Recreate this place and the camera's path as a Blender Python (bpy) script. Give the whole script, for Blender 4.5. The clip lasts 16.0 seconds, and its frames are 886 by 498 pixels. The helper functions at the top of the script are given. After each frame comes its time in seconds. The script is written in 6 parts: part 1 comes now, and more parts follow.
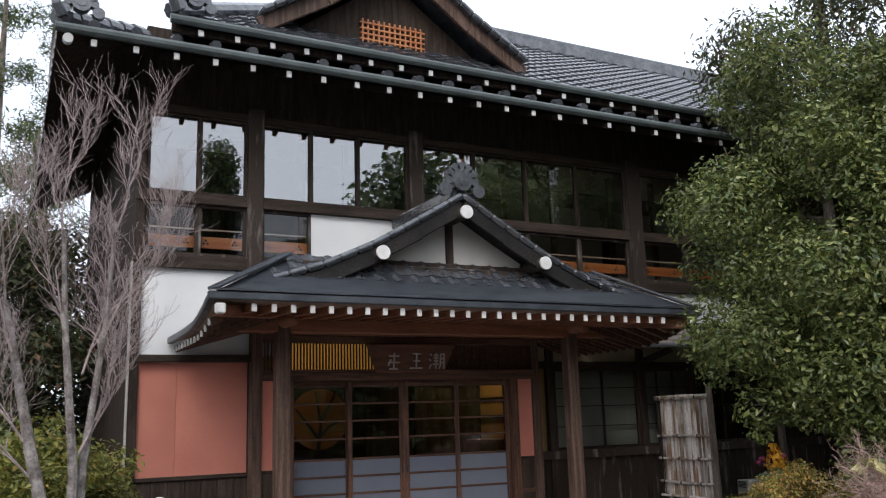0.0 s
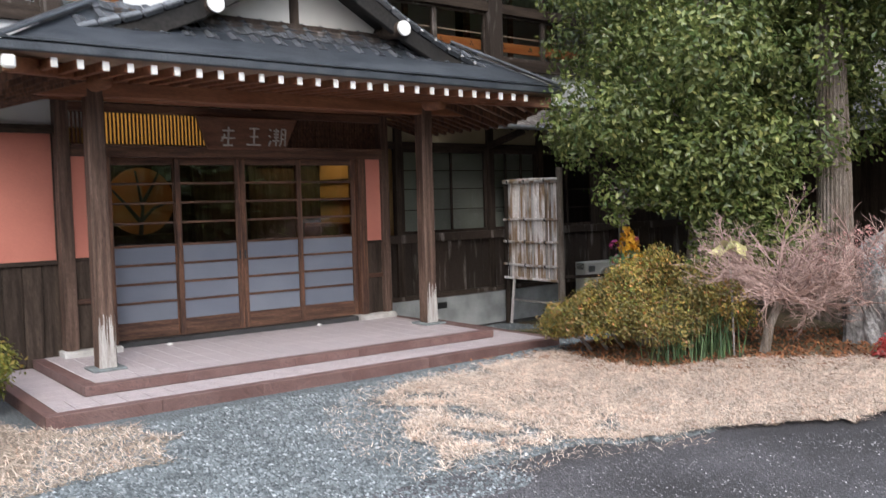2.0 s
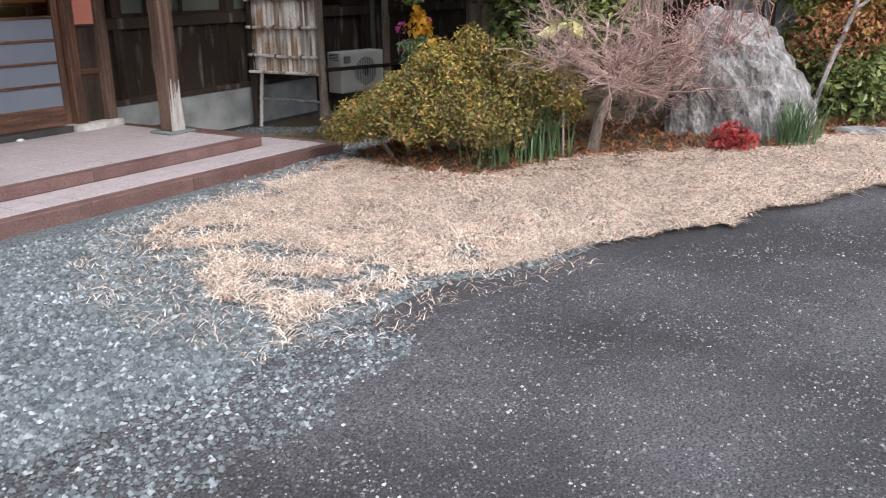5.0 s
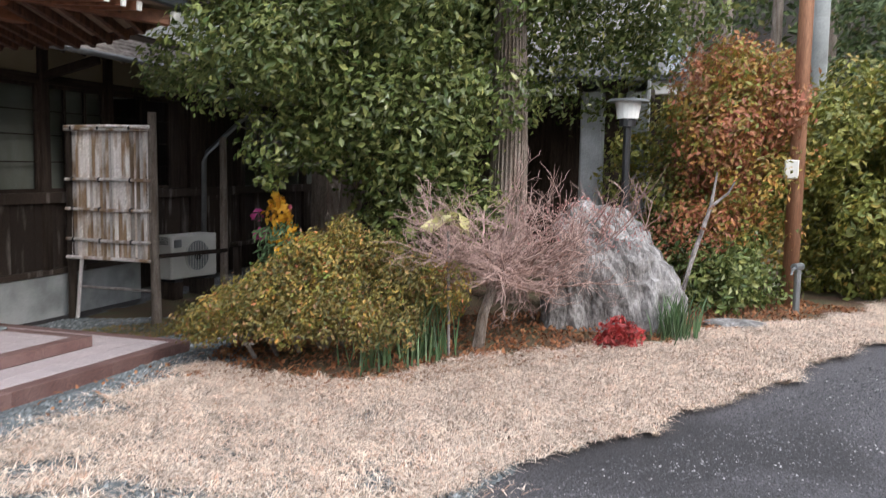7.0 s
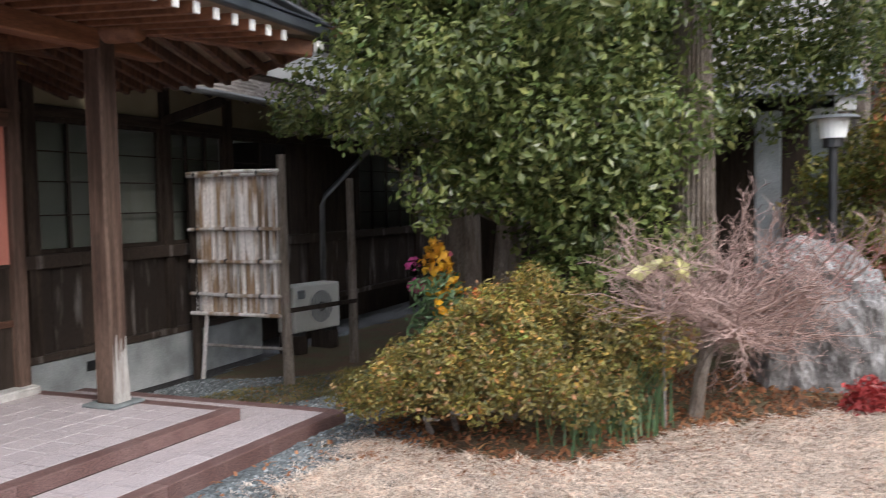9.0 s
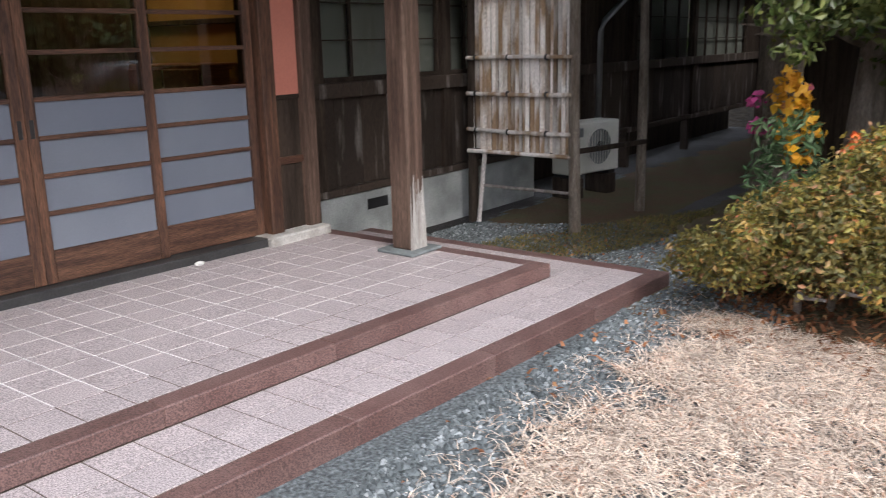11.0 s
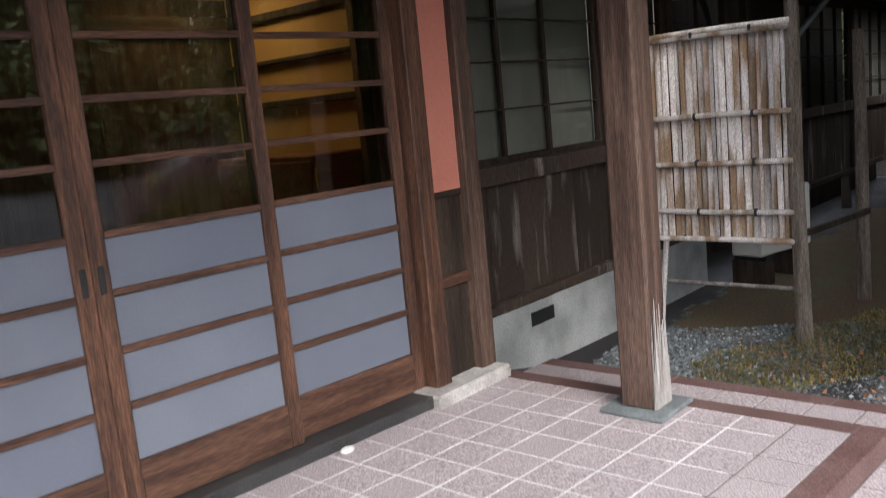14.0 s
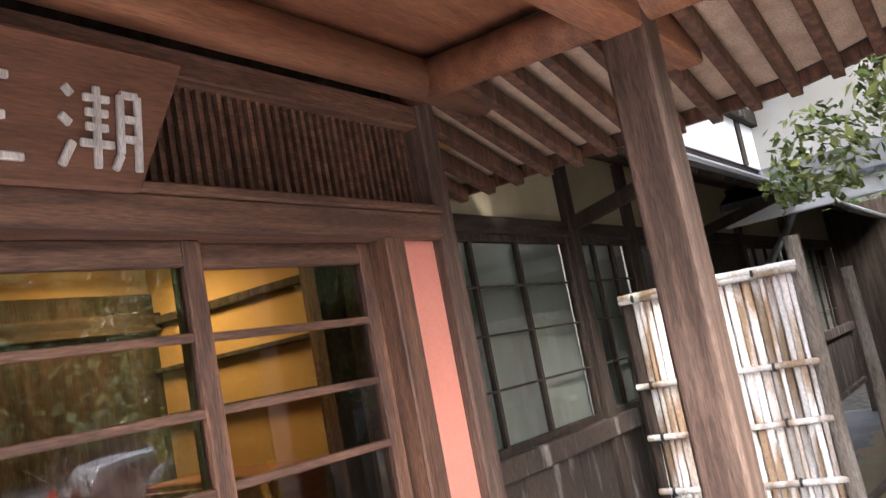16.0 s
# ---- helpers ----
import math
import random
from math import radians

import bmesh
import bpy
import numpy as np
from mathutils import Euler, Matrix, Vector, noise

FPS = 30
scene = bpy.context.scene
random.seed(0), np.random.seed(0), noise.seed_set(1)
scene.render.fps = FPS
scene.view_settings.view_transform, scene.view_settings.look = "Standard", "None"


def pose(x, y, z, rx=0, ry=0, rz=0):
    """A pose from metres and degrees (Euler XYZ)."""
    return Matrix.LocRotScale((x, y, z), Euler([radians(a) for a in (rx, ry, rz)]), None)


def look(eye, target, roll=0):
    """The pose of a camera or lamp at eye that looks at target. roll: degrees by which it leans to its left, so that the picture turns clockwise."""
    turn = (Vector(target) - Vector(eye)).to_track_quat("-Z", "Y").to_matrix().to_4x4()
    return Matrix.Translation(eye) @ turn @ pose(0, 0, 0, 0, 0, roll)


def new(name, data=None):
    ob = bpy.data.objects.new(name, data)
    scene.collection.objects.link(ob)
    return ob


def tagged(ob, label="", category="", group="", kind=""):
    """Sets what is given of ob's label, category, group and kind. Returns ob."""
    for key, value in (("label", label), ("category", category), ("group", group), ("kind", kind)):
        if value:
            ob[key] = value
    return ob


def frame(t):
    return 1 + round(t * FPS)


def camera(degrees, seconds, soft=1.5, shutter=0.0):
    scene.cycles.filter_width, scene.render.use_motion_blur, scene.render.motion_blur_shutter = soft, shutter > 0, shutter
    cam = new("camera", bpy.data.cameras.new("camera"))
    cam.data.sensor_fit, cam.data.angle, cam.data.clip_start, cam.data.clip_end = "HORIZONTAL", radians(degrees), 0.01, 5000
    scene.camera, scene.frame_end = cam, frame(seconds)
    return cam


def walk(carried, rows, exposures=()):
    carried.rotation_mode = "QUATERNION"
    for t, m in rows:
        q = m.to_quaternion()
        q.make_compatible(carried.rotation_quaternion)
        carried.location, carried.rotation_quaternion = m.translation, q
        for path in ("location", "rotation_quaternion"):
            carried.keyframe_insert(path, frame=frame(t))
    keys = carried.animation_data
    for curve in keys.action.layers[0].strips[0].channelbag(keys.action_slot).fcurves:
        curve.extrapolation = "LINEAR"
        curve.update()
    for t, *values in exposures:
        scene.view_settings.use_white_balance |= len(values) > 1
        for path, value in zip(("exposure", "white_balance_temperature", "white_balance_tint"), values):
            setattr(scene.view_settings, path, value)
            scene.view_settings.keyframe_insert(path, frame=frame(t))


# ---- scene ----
cam = camera(55.1, 16.0, soft=1.0, shutter=0.35)
PATH = [
    (0, (0.88, 0.694, 1.75), (1.782, 2.436, 2.142), -1.8),
    (0.5, (0.971, 0.922, 1.725), (1.937, 2.64, 2.065), -1.8),
    (1, (0.982, 1.139, 1.721), (2.04, 2.827, 1.899), -1.8),
    (1.5, (1.053, 1.389, 1.706), (2.209, 3.021, 1.732), -1.9),
    (2, (1.13, 1.671, 1.717), (2.38, 3.228, 1.601), -1.5),
    (2.5, (1.205, 1.974, 1.682), (2.54, 3.444, 1.443), -0.9),
    (3, (1.321, 2.289, 1.63), (2.729, 3.665, 1.28), -0.3),
    (3.5, (1.422, 2.589, 1.608), (2.892, 3.866, 1.151), 0.2),
    (3.7, (1.459, 2.722, 1.603), (2.954, 3.955, 1.108), 0.2),
    (5.8, (1.875, 3.626, 1.53), (3.617, 4.462, 1.015), 0.3),
    (6, (1.899, 3.693, 1.53), (3.672, 4.493, 1.062), 0.8),
    (6.5, (1.945, 3.904, 1.575), (3.788, 4.605, 1.239), 0.9),
    (7, (2.071, 4.163, 1.609), (3.97, 4.759, 1.415), 1.0),
    (7.5, (2.257, 4.425, 1.62), (4.193, 4.917, 1.528), 0.7),
    (8, (2.394, 4.601, 1.649), (4.334, 5.082, 1.594), 0.0),
    (8.5, (2.607, 4.925, 1.634), (4.517, 5.514, 1.573), -0.9),
    (9, (2.69, 5.22, 1.628), (4.537, 5.979, 1.518), -1.1),
    (9.5, (2.891, 5.429, 1.551), (4.653, 6.356, 1.363), -2.0),
    (10, (2.941, 5.656, 1.518), (4.632, 6.684, 1.232), -1.9),
    (10.2, (2.977, 5.77, 1.516), (4.642, 6.829, 1.186), -1.6),
    (12.3, (3.546, 6.982, 1.641), (4.948, 8.284, 1.059), -2.8),
    (12.5, (3.6, 7.093, 1.639), (4.999, 8.399, 1.06), -3.2),
    (13, (3.766, 7.336, 1.637), (5.158, 8.668, 1.097), -4.4),
    (13.5, (3.923, 7.639, 1.628), (5.345, 8.969, 1.17), -5.0),
    (14, (4.081, 7.924, 1.61), (5.563, 9.227, 1.289), -5.5),
    (14.5, (4.237, 8.097, 1.627), (5.769, 9.373, 1.474), -6.5),
    (15, (4.364, 8.304, 1.658), (5.964, 9.504, 1.665), -7.7),
    (15.5, (4.452, 8.58, 1.717), (6.131, 9.659, 1.851), -9.3),
    (16, (4.575, 8.765, 1.771), (6.23, 9.856, 2.035), -10.8),
]
EXPOSURES = [(0, 0.15), (1.5, 0.8), (2.5, 1.1), (3.5, 1.05), (6, 0.95), (9, 0.98), (12.5, 1.0), (13.5, 1.0), (14.5, 1.7), (15.2, 2.45), (16, 3.05)]
walk(cam, [(t, look(eye, target, roll)) for t, eye, target, roll in PATH], EXPOSURES)

# ---- light: an overcast winter day ----
world = bpy.data.worlds.new("world")
scene.world = world
world.use_nodes = True
wn, wl = world.node_tree.nodes, world.node_tree.links
sky = wn.new("ShaderNodeTexSky")
sky.sky_type = "NISHITA"
sky.sun_disc = False
sky.sun_elevation = radians(38)
sky.sun_rotation = radians(213)
sky.dust_density = 4.0
veil = wn.new("ShaderNodeMix")
veil.data_type = "RGBA"
veil.inputs[0].default_value = 0.72
veil.inputs[7].default_value = (8.7, 9.3, 10.4, 1)
wl.new(sky.outputs[0], veil.inputs[6])
wl.new(veil.outputs[2], wn["Background"].inputs[0])
wn["Background"].inputs[1].default_value = 0.165
sun = new("sun", bpy.data.lights.new("sun", "SUN"))
sun.data.energy, sun.data.angle, sun.data.color = 0.95, radians(22), (1.0, 0.97, 0.94)
sun.matrix_world = look((-11, -17, 19), (0, 0, 0))

# ---- materials ----
def mat(name, color, other=None, rough=0.7, scale=6.0, stretch=(1, 1, 1), fine=60.0, bump=0.3, grain=0.25, metal=0.0,
        vary=0.0, spec=0.5, depth=0.004, lo=0.35, hi=0.65, trans=0.0, tight=0.2):
    """A surface with stains at one scale, grain at another, fine relief, and a shade of its own for each object."""
    m = bpy.data.materials.new(name)
    m.use_nodes = True
    n, l = m.node_tree.nodes, m.node_tree.links
    b = n["Principled BSDF"]
    b.inputs["Roughness"].default_value, b.inputs["Metallic"].default_value = rough, metal
    b.inputs["Specular IOR Level"].default_value = spec
    other = other or tuple(c * 0.6 for c in color)
    tc, mp = n.new("ShaderNodeTexCoord"), n.new("ShaderNodeMapping")
    mp.inputs["Scale"].default_value = stretch
    l.new(tc.outputs["Object"], mp.inputs[0])
    big, small, ramp = n.new("ShaderNodeTexNoise"), n.new("ShaderNodeTexNoise"), n.new("ShaderNodeValToRGB")
    big.inputs["Scale"].default_value, big.inputs["Detail"].default_value = scale, 6
    small.inputs["Scale"].default_value, small.inputs["Detail"].default_value = fine, 4
    l.new(mp.outputs[0], big.inputs["Vector"]), l.new(mp.outputs[0], small.inputs["Vector"])
    ramp.color_ramp.elements[0].position, ramp.color_ramp.elements[1].position = lo, hi
    ramp.color_ramp.elements[0].color, ramp.color_ramp.elements[1].color = (*color, 1), (*other, 1)
    l.new(big.outputs[0], ramp.inputs[0])
    hsv = n.new("ShaderNodeHueSaturation")
    l.new(ramp.outputs[0], hsv.inputs["Color"])
    gr = n.new("ShaderNodeMapRange")
    gr.inputs[1].default_value, gr.inputs[2].default_value = 0.5 - tight, 0.5 + tight
    gr.inputs[3].default_value, gr.inputs[4].default_value = 1 - grain, 1 + grain
    l.new(small.outputs[0], gr.inputs[0])
    if vary:
        info, vr, mul = n.new("ShaderNodeObjectInfo"), n.new("ShaderNodeMapRange"), n.new("ShaderNodeMath")
        vr.inputs[3].default_value, vr.inputs[4].default_value = 1 - vary, 1 + vary
        l.new(info.outputs["Random"], vr.inputs[0])
        mul.operation = "MULTIPLY"
        l.new(vr.outputs[0], mul.inputs[0]), l.new(gr.outputs[0], mul.inputs[1])
        l.new(mul.outputs[0], hsv.inputs["Value"])
        off = n.new("ShaderNodeVectorMath")
        off.operation = "SCALE"
        off.inputs[0].default_value = (37.0, 53.0, 71.0)
        l.new(info.outputs["Random"], off.inputs["Scale"]), l.new(off.outputs[0], mp.inputs["Location"])
    else:
        l.new(gr.outputs[0], hsv.inputs["Value"])
    l.new(hsv.outputs[0], b.inputs["Base Color"])
    if bump:
        bp = n.new("ShaderNodeBump")
        bp.inputs["Strength"].default_value, bp.inputs["Distance"].default_value = bump, depth
        l.new(small.outputs[0], bp.inputs["Height"]), l.new(bp.outputs[0], b.inputs["Normal"])
    if trans:
        b.inputs["Transmission Weight"].default_value = trans
    return m


def leafy(name, a, b2, rough=0.45, c2=None, trans=0.25, mottle=0.37):
    """Leaves or blades: each island takes its own shade between the given colours."""
    m = bpy.data.materials.new(name)
    m.use_nodes = True
    n, l = m.node_tree.nodes, m.node_tree.links
    b = n["Principled BSDF"]
    b.inputs["Roughness"].default_value = rough
    geo, ramp = n.new("ShaderNodeNewGeometry"), n.new("ShaderNodeValToRGB")
    ramp.color_ramp.elements[0].color, ramp.color_ramp.elements[1].color = (*a, 1), (*b2, 1)
    if c2:
        e = ramp.color_ramp.elements.new(0.86)
        e.color = (*b2, 1)
        ramp.color_ramp.elements[2].color = (*c2, 1)
    l.new(geo.outputs["Random Per Island"], ramp.inputs[0])
    tc, ns, mr, hs = n.new("ShaderNodeTexCoord"), n.new("ShaderNodeTexNoise"), n.new("ShaderNodeMapRange"), n.new("ShaderNodeHueSaturation")
    ns.inputs["Scale"].default_value = 4.0
    l.new(tc.outputs["Object"], ns.inputs["Vector"])
    mr.inputs[1].default_value, mr.inputs[2].default_value, mr.inputs[3].default_value, mr.inputs[4].default_value = 0.35, 0.65, 1 - mottle, 1 + mottle
    l.new(ns.outputs[0], mr.inputs[0]), l.new(mr.outputs[0], hs.inputs["Value"]), l.new(ramp.outputs[0], hs.inputs["Color"])
    l.new(hs.outputs[0], b.inputs["Base Color"])
    tr, mix = n.new("ShaderNodeBsdfTranslucent"), n.new("ShaderNodeMixShader")
    mix.inputs[0].default_value = trans
    l.new(hs.outputs[0], tr.inputs[0])
    l.new(b.outputs[0], mix.inputs[1]), l.new(tr.outputs[0], mix.inputs[2])
    l.new(mix.outputs[0], n["Material Output"].inputs[0])
    return m


def glassy(name, color=(0.9, 0.95, 0.95), rough=0.02, ior=1.45):
    """Window glass as a thin sheet: clear, with a Fresnel gloss."""
    m = bpy.data.materials.new(name)
    m.use_nodes = True
    n, l = m.node_tree.nodes, m.node_tree.links
    n.remove(n["Principled BSDF"])
    t, g, mix, fr = n.new("ShaderNodeBsdfTransparent"), n.new("ShaderNodeBsdfGlossy"), n.new("ShaderNodeMixShader"), n.new("ShaderNodeFresnel")
    t.inputs[0].default_value = (*color, 1)
    g.inputs["Roughness"].default_value = rough
    fr.inputs[0].default_value = ior
    tc, ns, bp = n.new("ShaderNodeTexCoord"), n.new("ShaderNodeTexNoise"), n.new("ShaderNodeBump")
    ns.inputs["Scale"].default_value = 2.5
    bp.inputs["Strength"].default_value, bp.inputs["Distance"].default_value = 0.05, 0.01
    l.new(tc.outputs["Object"], ns.inputs["Vector"]), l.new(ns.outputs[0], bp.inputs["Height"]), l.new(bp.outputs[0], g.inputs["Normal"])
    l.new(fr.outputs[0], mix.inputs[0]), l.new(t.outputs[0], mix.inputs[1]), l.new(g.outputs[0], mix.inputs[2])
    l.new(mix.outputs[0], n["Material Output"].inputs[0])
    return m


def glow(name, color, strength):
    m = bpy.data.materials.new(name)
    m.use_nodes = True
    b = m.node_tree.nodes["Principled BSDF"]
    b.inputs["Base Color"].default_value = (*color, 1)
    b.inputs["Emission Color"].default_value, b.inputs["Emission Strength"].default_value = (*color, 1), strength
    return m


WOOD_DARK = mat("dark weathered wood", (0.026, 0.018, 0.014), (0.062, 0.045, 0.035), 0.8, 3, (6, 6, 0.6), 30, 0.5, 0.35, vary=0.2, spec=0.25)
WOOD_FLAT = mat("dark weathered wood along x", (0.026, 0.018, 0.014), (0.062, 0.045, 0.035), 0.8, 3, (0.6, 6, 6), 30, 0.5, 0.35, vary=0.2, spec=0.25)
WOOD_BLACK = mat("sooty black wood", (0.012, 0.011, 0.011), (0.026, 0.023, 0.021), 0.75, 3, (1, 1, 1), 30, 0.4, 0.3, vary=0.15, spec=0.3)
WOOD_PLAQUE = mat("aged plaque wood", (0.09, 0.036, 0.02), (0.15, 0.064, 0.036), 0.65, 3, (0.6, 5, 5), 30, 0.4, 0.3)
FIBRE = mat("splintered pale wood", (0.5, 0.48, 0.46), (0.34, 0.31, 0.29), 0.9, 6, (6, 6, 0.6), 50, 0.4, 0.25)
WOOD_BOARD = mat("sun bleached boards", (0.04, 0.027, 0.02), (0.24, 0.215, 0.2), 0.85, 2.0, (5, 5, 0.8), 40, 0.6, 0.4, vary=0.3, lo=0.56, hi=0.76)
WOOD_POST = mat("porch post wood", (0.062, 0.034, 0.024), (0.135, 0.084, 0.062), 0.75, 3, (9, 9, 0.5), 40, 0.6, 0.4, vary=0.1, lo=0.4, hi=0.64, tight=0.14)
WOOD_RED = mat("red brown wood", (0.16, 0.06, 0.03), (0.26, 0.11, 0.056), 0.6, 3, (0.5, 5, 5), 30, 0.4, 0.3, vary=0.15)
WOOD_DOOR = mat("door frame wood", (0.06, 0.027, 0.017), (0.165, 0.077, 0.044), 0.65, 4, (6, 6, 0.5), 40, 0.5, 0.4, vary=0.12, lo=0.4, hi=0.66, tight=0.14)
WOOD_RAIL = mat("door rail wood", (0.06, 0.026, 0.016), (0.14, 0.068, 0.041), 0.65, 4, (0.5, 6, 6), 40, 0.5, 0.4, vary=0.15, lo=0.4, hi=0.64, tight=0.14)
WOOD_PALE = mat("pale soffit board", (0.46, 0.33, 0.24), (0.58, 0.45, 0.34), 0.75, 3, (4, 4, 4), 40, 0.3, 0.25, vary=0.1)
WOOD_ORANGE = mat("orange varnished wood", (0.42, 0.13, 0.04), (0.5, 0.2, 0.07), 0.4, 3, (0.5, 5, 5), 30, 0.2, 0.2)
PLASTER = mat("white plaster", (0.8, 0.8, 0.8), (0.7, 0.71, 0.72), 0.9, 1.3, (1, 1, 1), 90, 0.25, 0.05)
PLASTER_GABLE = mat("greyed plaster", (0.62, 0.6, 0.57), (0.5, 0.48, 0.45), 0.9, 2.0, (1, 1, 1), 90, 0.25, 0.06)
PLASTER_PINK = mat("salmon pink plaster", (0.62, 0.235, 0.175), (0.55, 0.2, 0.15), 0.9, 1.5, (1, 1, 1), 110, 0.3, 0.06, vary=0.05)
PLASTER_OCHRE = mat("ochre plaster", (0.42, 0.36, 0.24), (0.34, 0.29, 0.19), 0.9, 2, (1, 1, 1), 90, 0.25, 0.08)
TILE = mat("grey roof tile", (0.05, 0.054, 0.062), (0.1, 0.106, 0.118), 0.2, 5, (1, 1, 1), 40, 0.2, 0.2, vary=0.25, spec=1.0)
SHEET = mat("dark roofing sheet", (0.028, 0.033, 0.042), (0.06, 0.068, 0.08), 0.35, 4, (1, 4, 1), 60, 0.25, 0.3, vary=0.3, spec=0.6)
GUTTER = mat("grey gutter", (0.1, 0.12, 0.12), (0.07, 0.085, 0.085), 0.45, 4, (1, 1, 1), 60, 0.1, 0.15)
WHITE_END = mat("white painted end", (0.82, 0.82, 0.82), (0.66, 0.65, 0.63), 0.7, 8, (1, 1, 1), 90, 0.2, 0.08, vary=0.06)
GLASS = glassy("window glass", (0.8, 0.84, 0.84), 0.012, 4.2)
GLASS_OLD = glassy("dusty old glass", (0.8, 0.82, 0.8), 0.05, 1.5)
GLASS_LOW = glassy("lower window glass", (0.9, 0.92, 0.92), 0.012, 1.7)
GLASS_DOOR = glassy("door glass", (0.74, 0.76, 0.74), 0.012, 2.1)
FROST = mat("frosted pane", (0.165, 0.185, 0.235), (0.2, 0.222, 0.27), 0.18, 1.2, (1, 1, 1), 200, 0.15, 0.04, vary=0.06)
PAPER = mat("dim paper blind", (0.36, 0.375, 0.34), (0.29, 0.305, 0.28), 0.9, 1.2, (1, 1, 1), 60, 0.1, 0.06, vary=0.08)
GRANITE = mat("speckled pink grey tile", (0.44, 0.385, 0.395), (0.39, 0.34, 0.35), 0.5, 3, (1, 1, 1), 150, 0.2, 0.42, vary=0.025, tight=0.11)
GROUT_DARK = mat("dirty grout", (0.12, 0.095, 0.085), (0.2, 0.16, 0.145), 0.9, 3, (1, 1, 1), 90, 0.2, 0.1)
GROUT = mat("pale grout", (0.82, 0.81, 0.82), (0.68, 0.66, 0.66), 0.9, 3, (1, 1, 1), 90, 0.2, 0.1)
NOSING = mat("red brown granite", (0.125, 0.068, 0.062), (0.165, 0.1, 0.092), 0.5, 4, (1, 1, 1), 150, 0.2, 0.45, vary=0.08, tight=0.12)
CONCRETE = mat("old concrete", (0.44, 0.46, 0.465), (0.27, 0.285, 0.285), 0.9, 3, (1, 1, 1), 70, 0.4, 0.15)
PLINTH = mat("dull grey plinth stone", (0.2, 0.225, 0.23), (0.13, 0.145, 0.15), 0.8, 6, (1, 1, 1), 80, 0.4, 0.2)
STONE = mat("pale threshold stone", (0.6, 0.59, 0.57), (0.34, 0.32, 0.3), 0.8, 6, (1, 1, 1), 70, 0.5, 0.2)
STONE_DARK = mat("black threshold stone", (0.03, 0.03, 0.032), (0.05, 0.05, 0.05), 0.5, 5, (1, 1, 1), 90, 0.2, 0.25)
ASPHALT = mat("worn asphalt", (0.024, 0.022, 0.024), (0.064, 0.06, 0.066), 0.75, 0.8, (1, 1, 1), 95, 1.0, 0.85, depth=0.01, lo=0.4, hi=0.62, tight=0.15)
SOIL = mat("leaf strewn soil", (0.12, 0.068, 0.042), (0.1, 0.09, 0.045), 0.95, 3, (1, 1, 1), 60, 0.8, 0.5, depth=0.02)
GRAVELBASE = mat("gravel bed", (0.05, 0.059, 0.064), (0.17, 0.19, 0.2), 0.85, 55, (1, 1, 1), 60, 1.0, 0.5, depth=0.02)
# the dark tone paints the shade in gaps between straw blades
LAWNBASE = mat("matted straw with gap shade", (0.11, 0.085, 0.062), (0.36, 0.29, 0.225), 0.95, 45, (1, 1, 1), 130, 0.9, 0.6, depth=0.02)
METAL = mat("galvanised metal", (0.3, 0.31, 0.32), (0.22, 0.23, 0.24), 0.4, 4, (1, 1, 1), 60, 0.1, 0.1, metal=0.7)
BLACK = mat("black painted metal", (0.015, 0.015, 0.017), (0.025, 0.025, 0.027), 0.45, 5, (1, 1, 1), 60, 0.1, 0.2)
ENAMEL = mat("off white enamel", (0.62, 0.61, 0.57), (0.55, 0.54, 0.5), 0.45, 3, (1, 1, 1), 90, 0.1, 0.05)
GLOBE = mat("white globe glass", (0.85, 0.85, 0.83), (0.8, 0.8, 0.78), 0.25, 3, (1, 1, 1), 60, 0.0, 0.03)
BAMBOO = mat("weathered bamboo", (0.3, 0.2, 0.125), (0.72, 0.68, 0.66), 0.65, 1.6, (1, 4, 1), 50, 0.3, 0.3, vary=0.35, lo=0.42, hi=0.56)
BARK = mat("grey brown bark", (0.14, 0.105, 0.08), (0.28, 0.235, 0.2), 0.95, 3, (6, 6, 0.8), 30, 1.0, 0.4, depth=0.02)
BARK_PALE = mat("pale bark", (0.31, 0.28, 0.265), (0.11, 0.09, 0.083), 0.9, 9, (1.5, 1.5, 1.2), 40, 0.6, 0.3)
TWIG_GREY = mat("bare grey purple twig", (0.4, 0.325, 0.315), (0.25, 0.195, 0.19), 0.9, 10, (1, 1, 1), 40, 0.4, 0.3)
TWIG = mat("bare pinkish twig", (0.43, 0.295, 0.255), (0.25, 0.165, 0.145), 0.9, 10, (1, 1, 1), 40, 0.4, 0.3)
ROCK = mat("grey boulder", (0.1, 0.092, 0.088), (0.33, 0.315, 0.31), 0.85, 7, (1.2, 1.2, 0.7), 30, 1.0, 0.35, depth=0.03)
POLE = mat("stained pole wood", (0.2, 0.085, 0.045), (0.3, 0.15, 0.085), 0.8, 3, (5, 5, 0.4), 40, 0.5, 0.3)


# ---- small builders ----
def base_of(ob):
    v = Vector((0, 0, 0))
    while ob:
        v += ob.location
        ob = ob.parent
    return v


def thing(name, at, label="", category="", group="", kind=""):
    ob = new(name)
    ob.empty_display_size = 0.2
    ob.location = at
    return tagged(ob, label, category, group, kind)


def solid(name, bm, material, smooth=False):
    me = bpy.data.meshes.new(name)
    bm.to_mesh(me)
    bm.free()
    me.materials.append(material)
    if smooth:
        me.polygons.foreach_set("use_smooth", [True] * len(me.polygons))
    return new(name, me)


def part(name, bm, material, parent, label="", smooth=False):
    """One mesh object under a thing; bm is given in world coordinates."""
    bm.transform(Matrix.Translation(-base_of(parent)))
    ob = solid(name, bm, material, smooth)
    ob.parent = parent
    return tagged(ob, label)


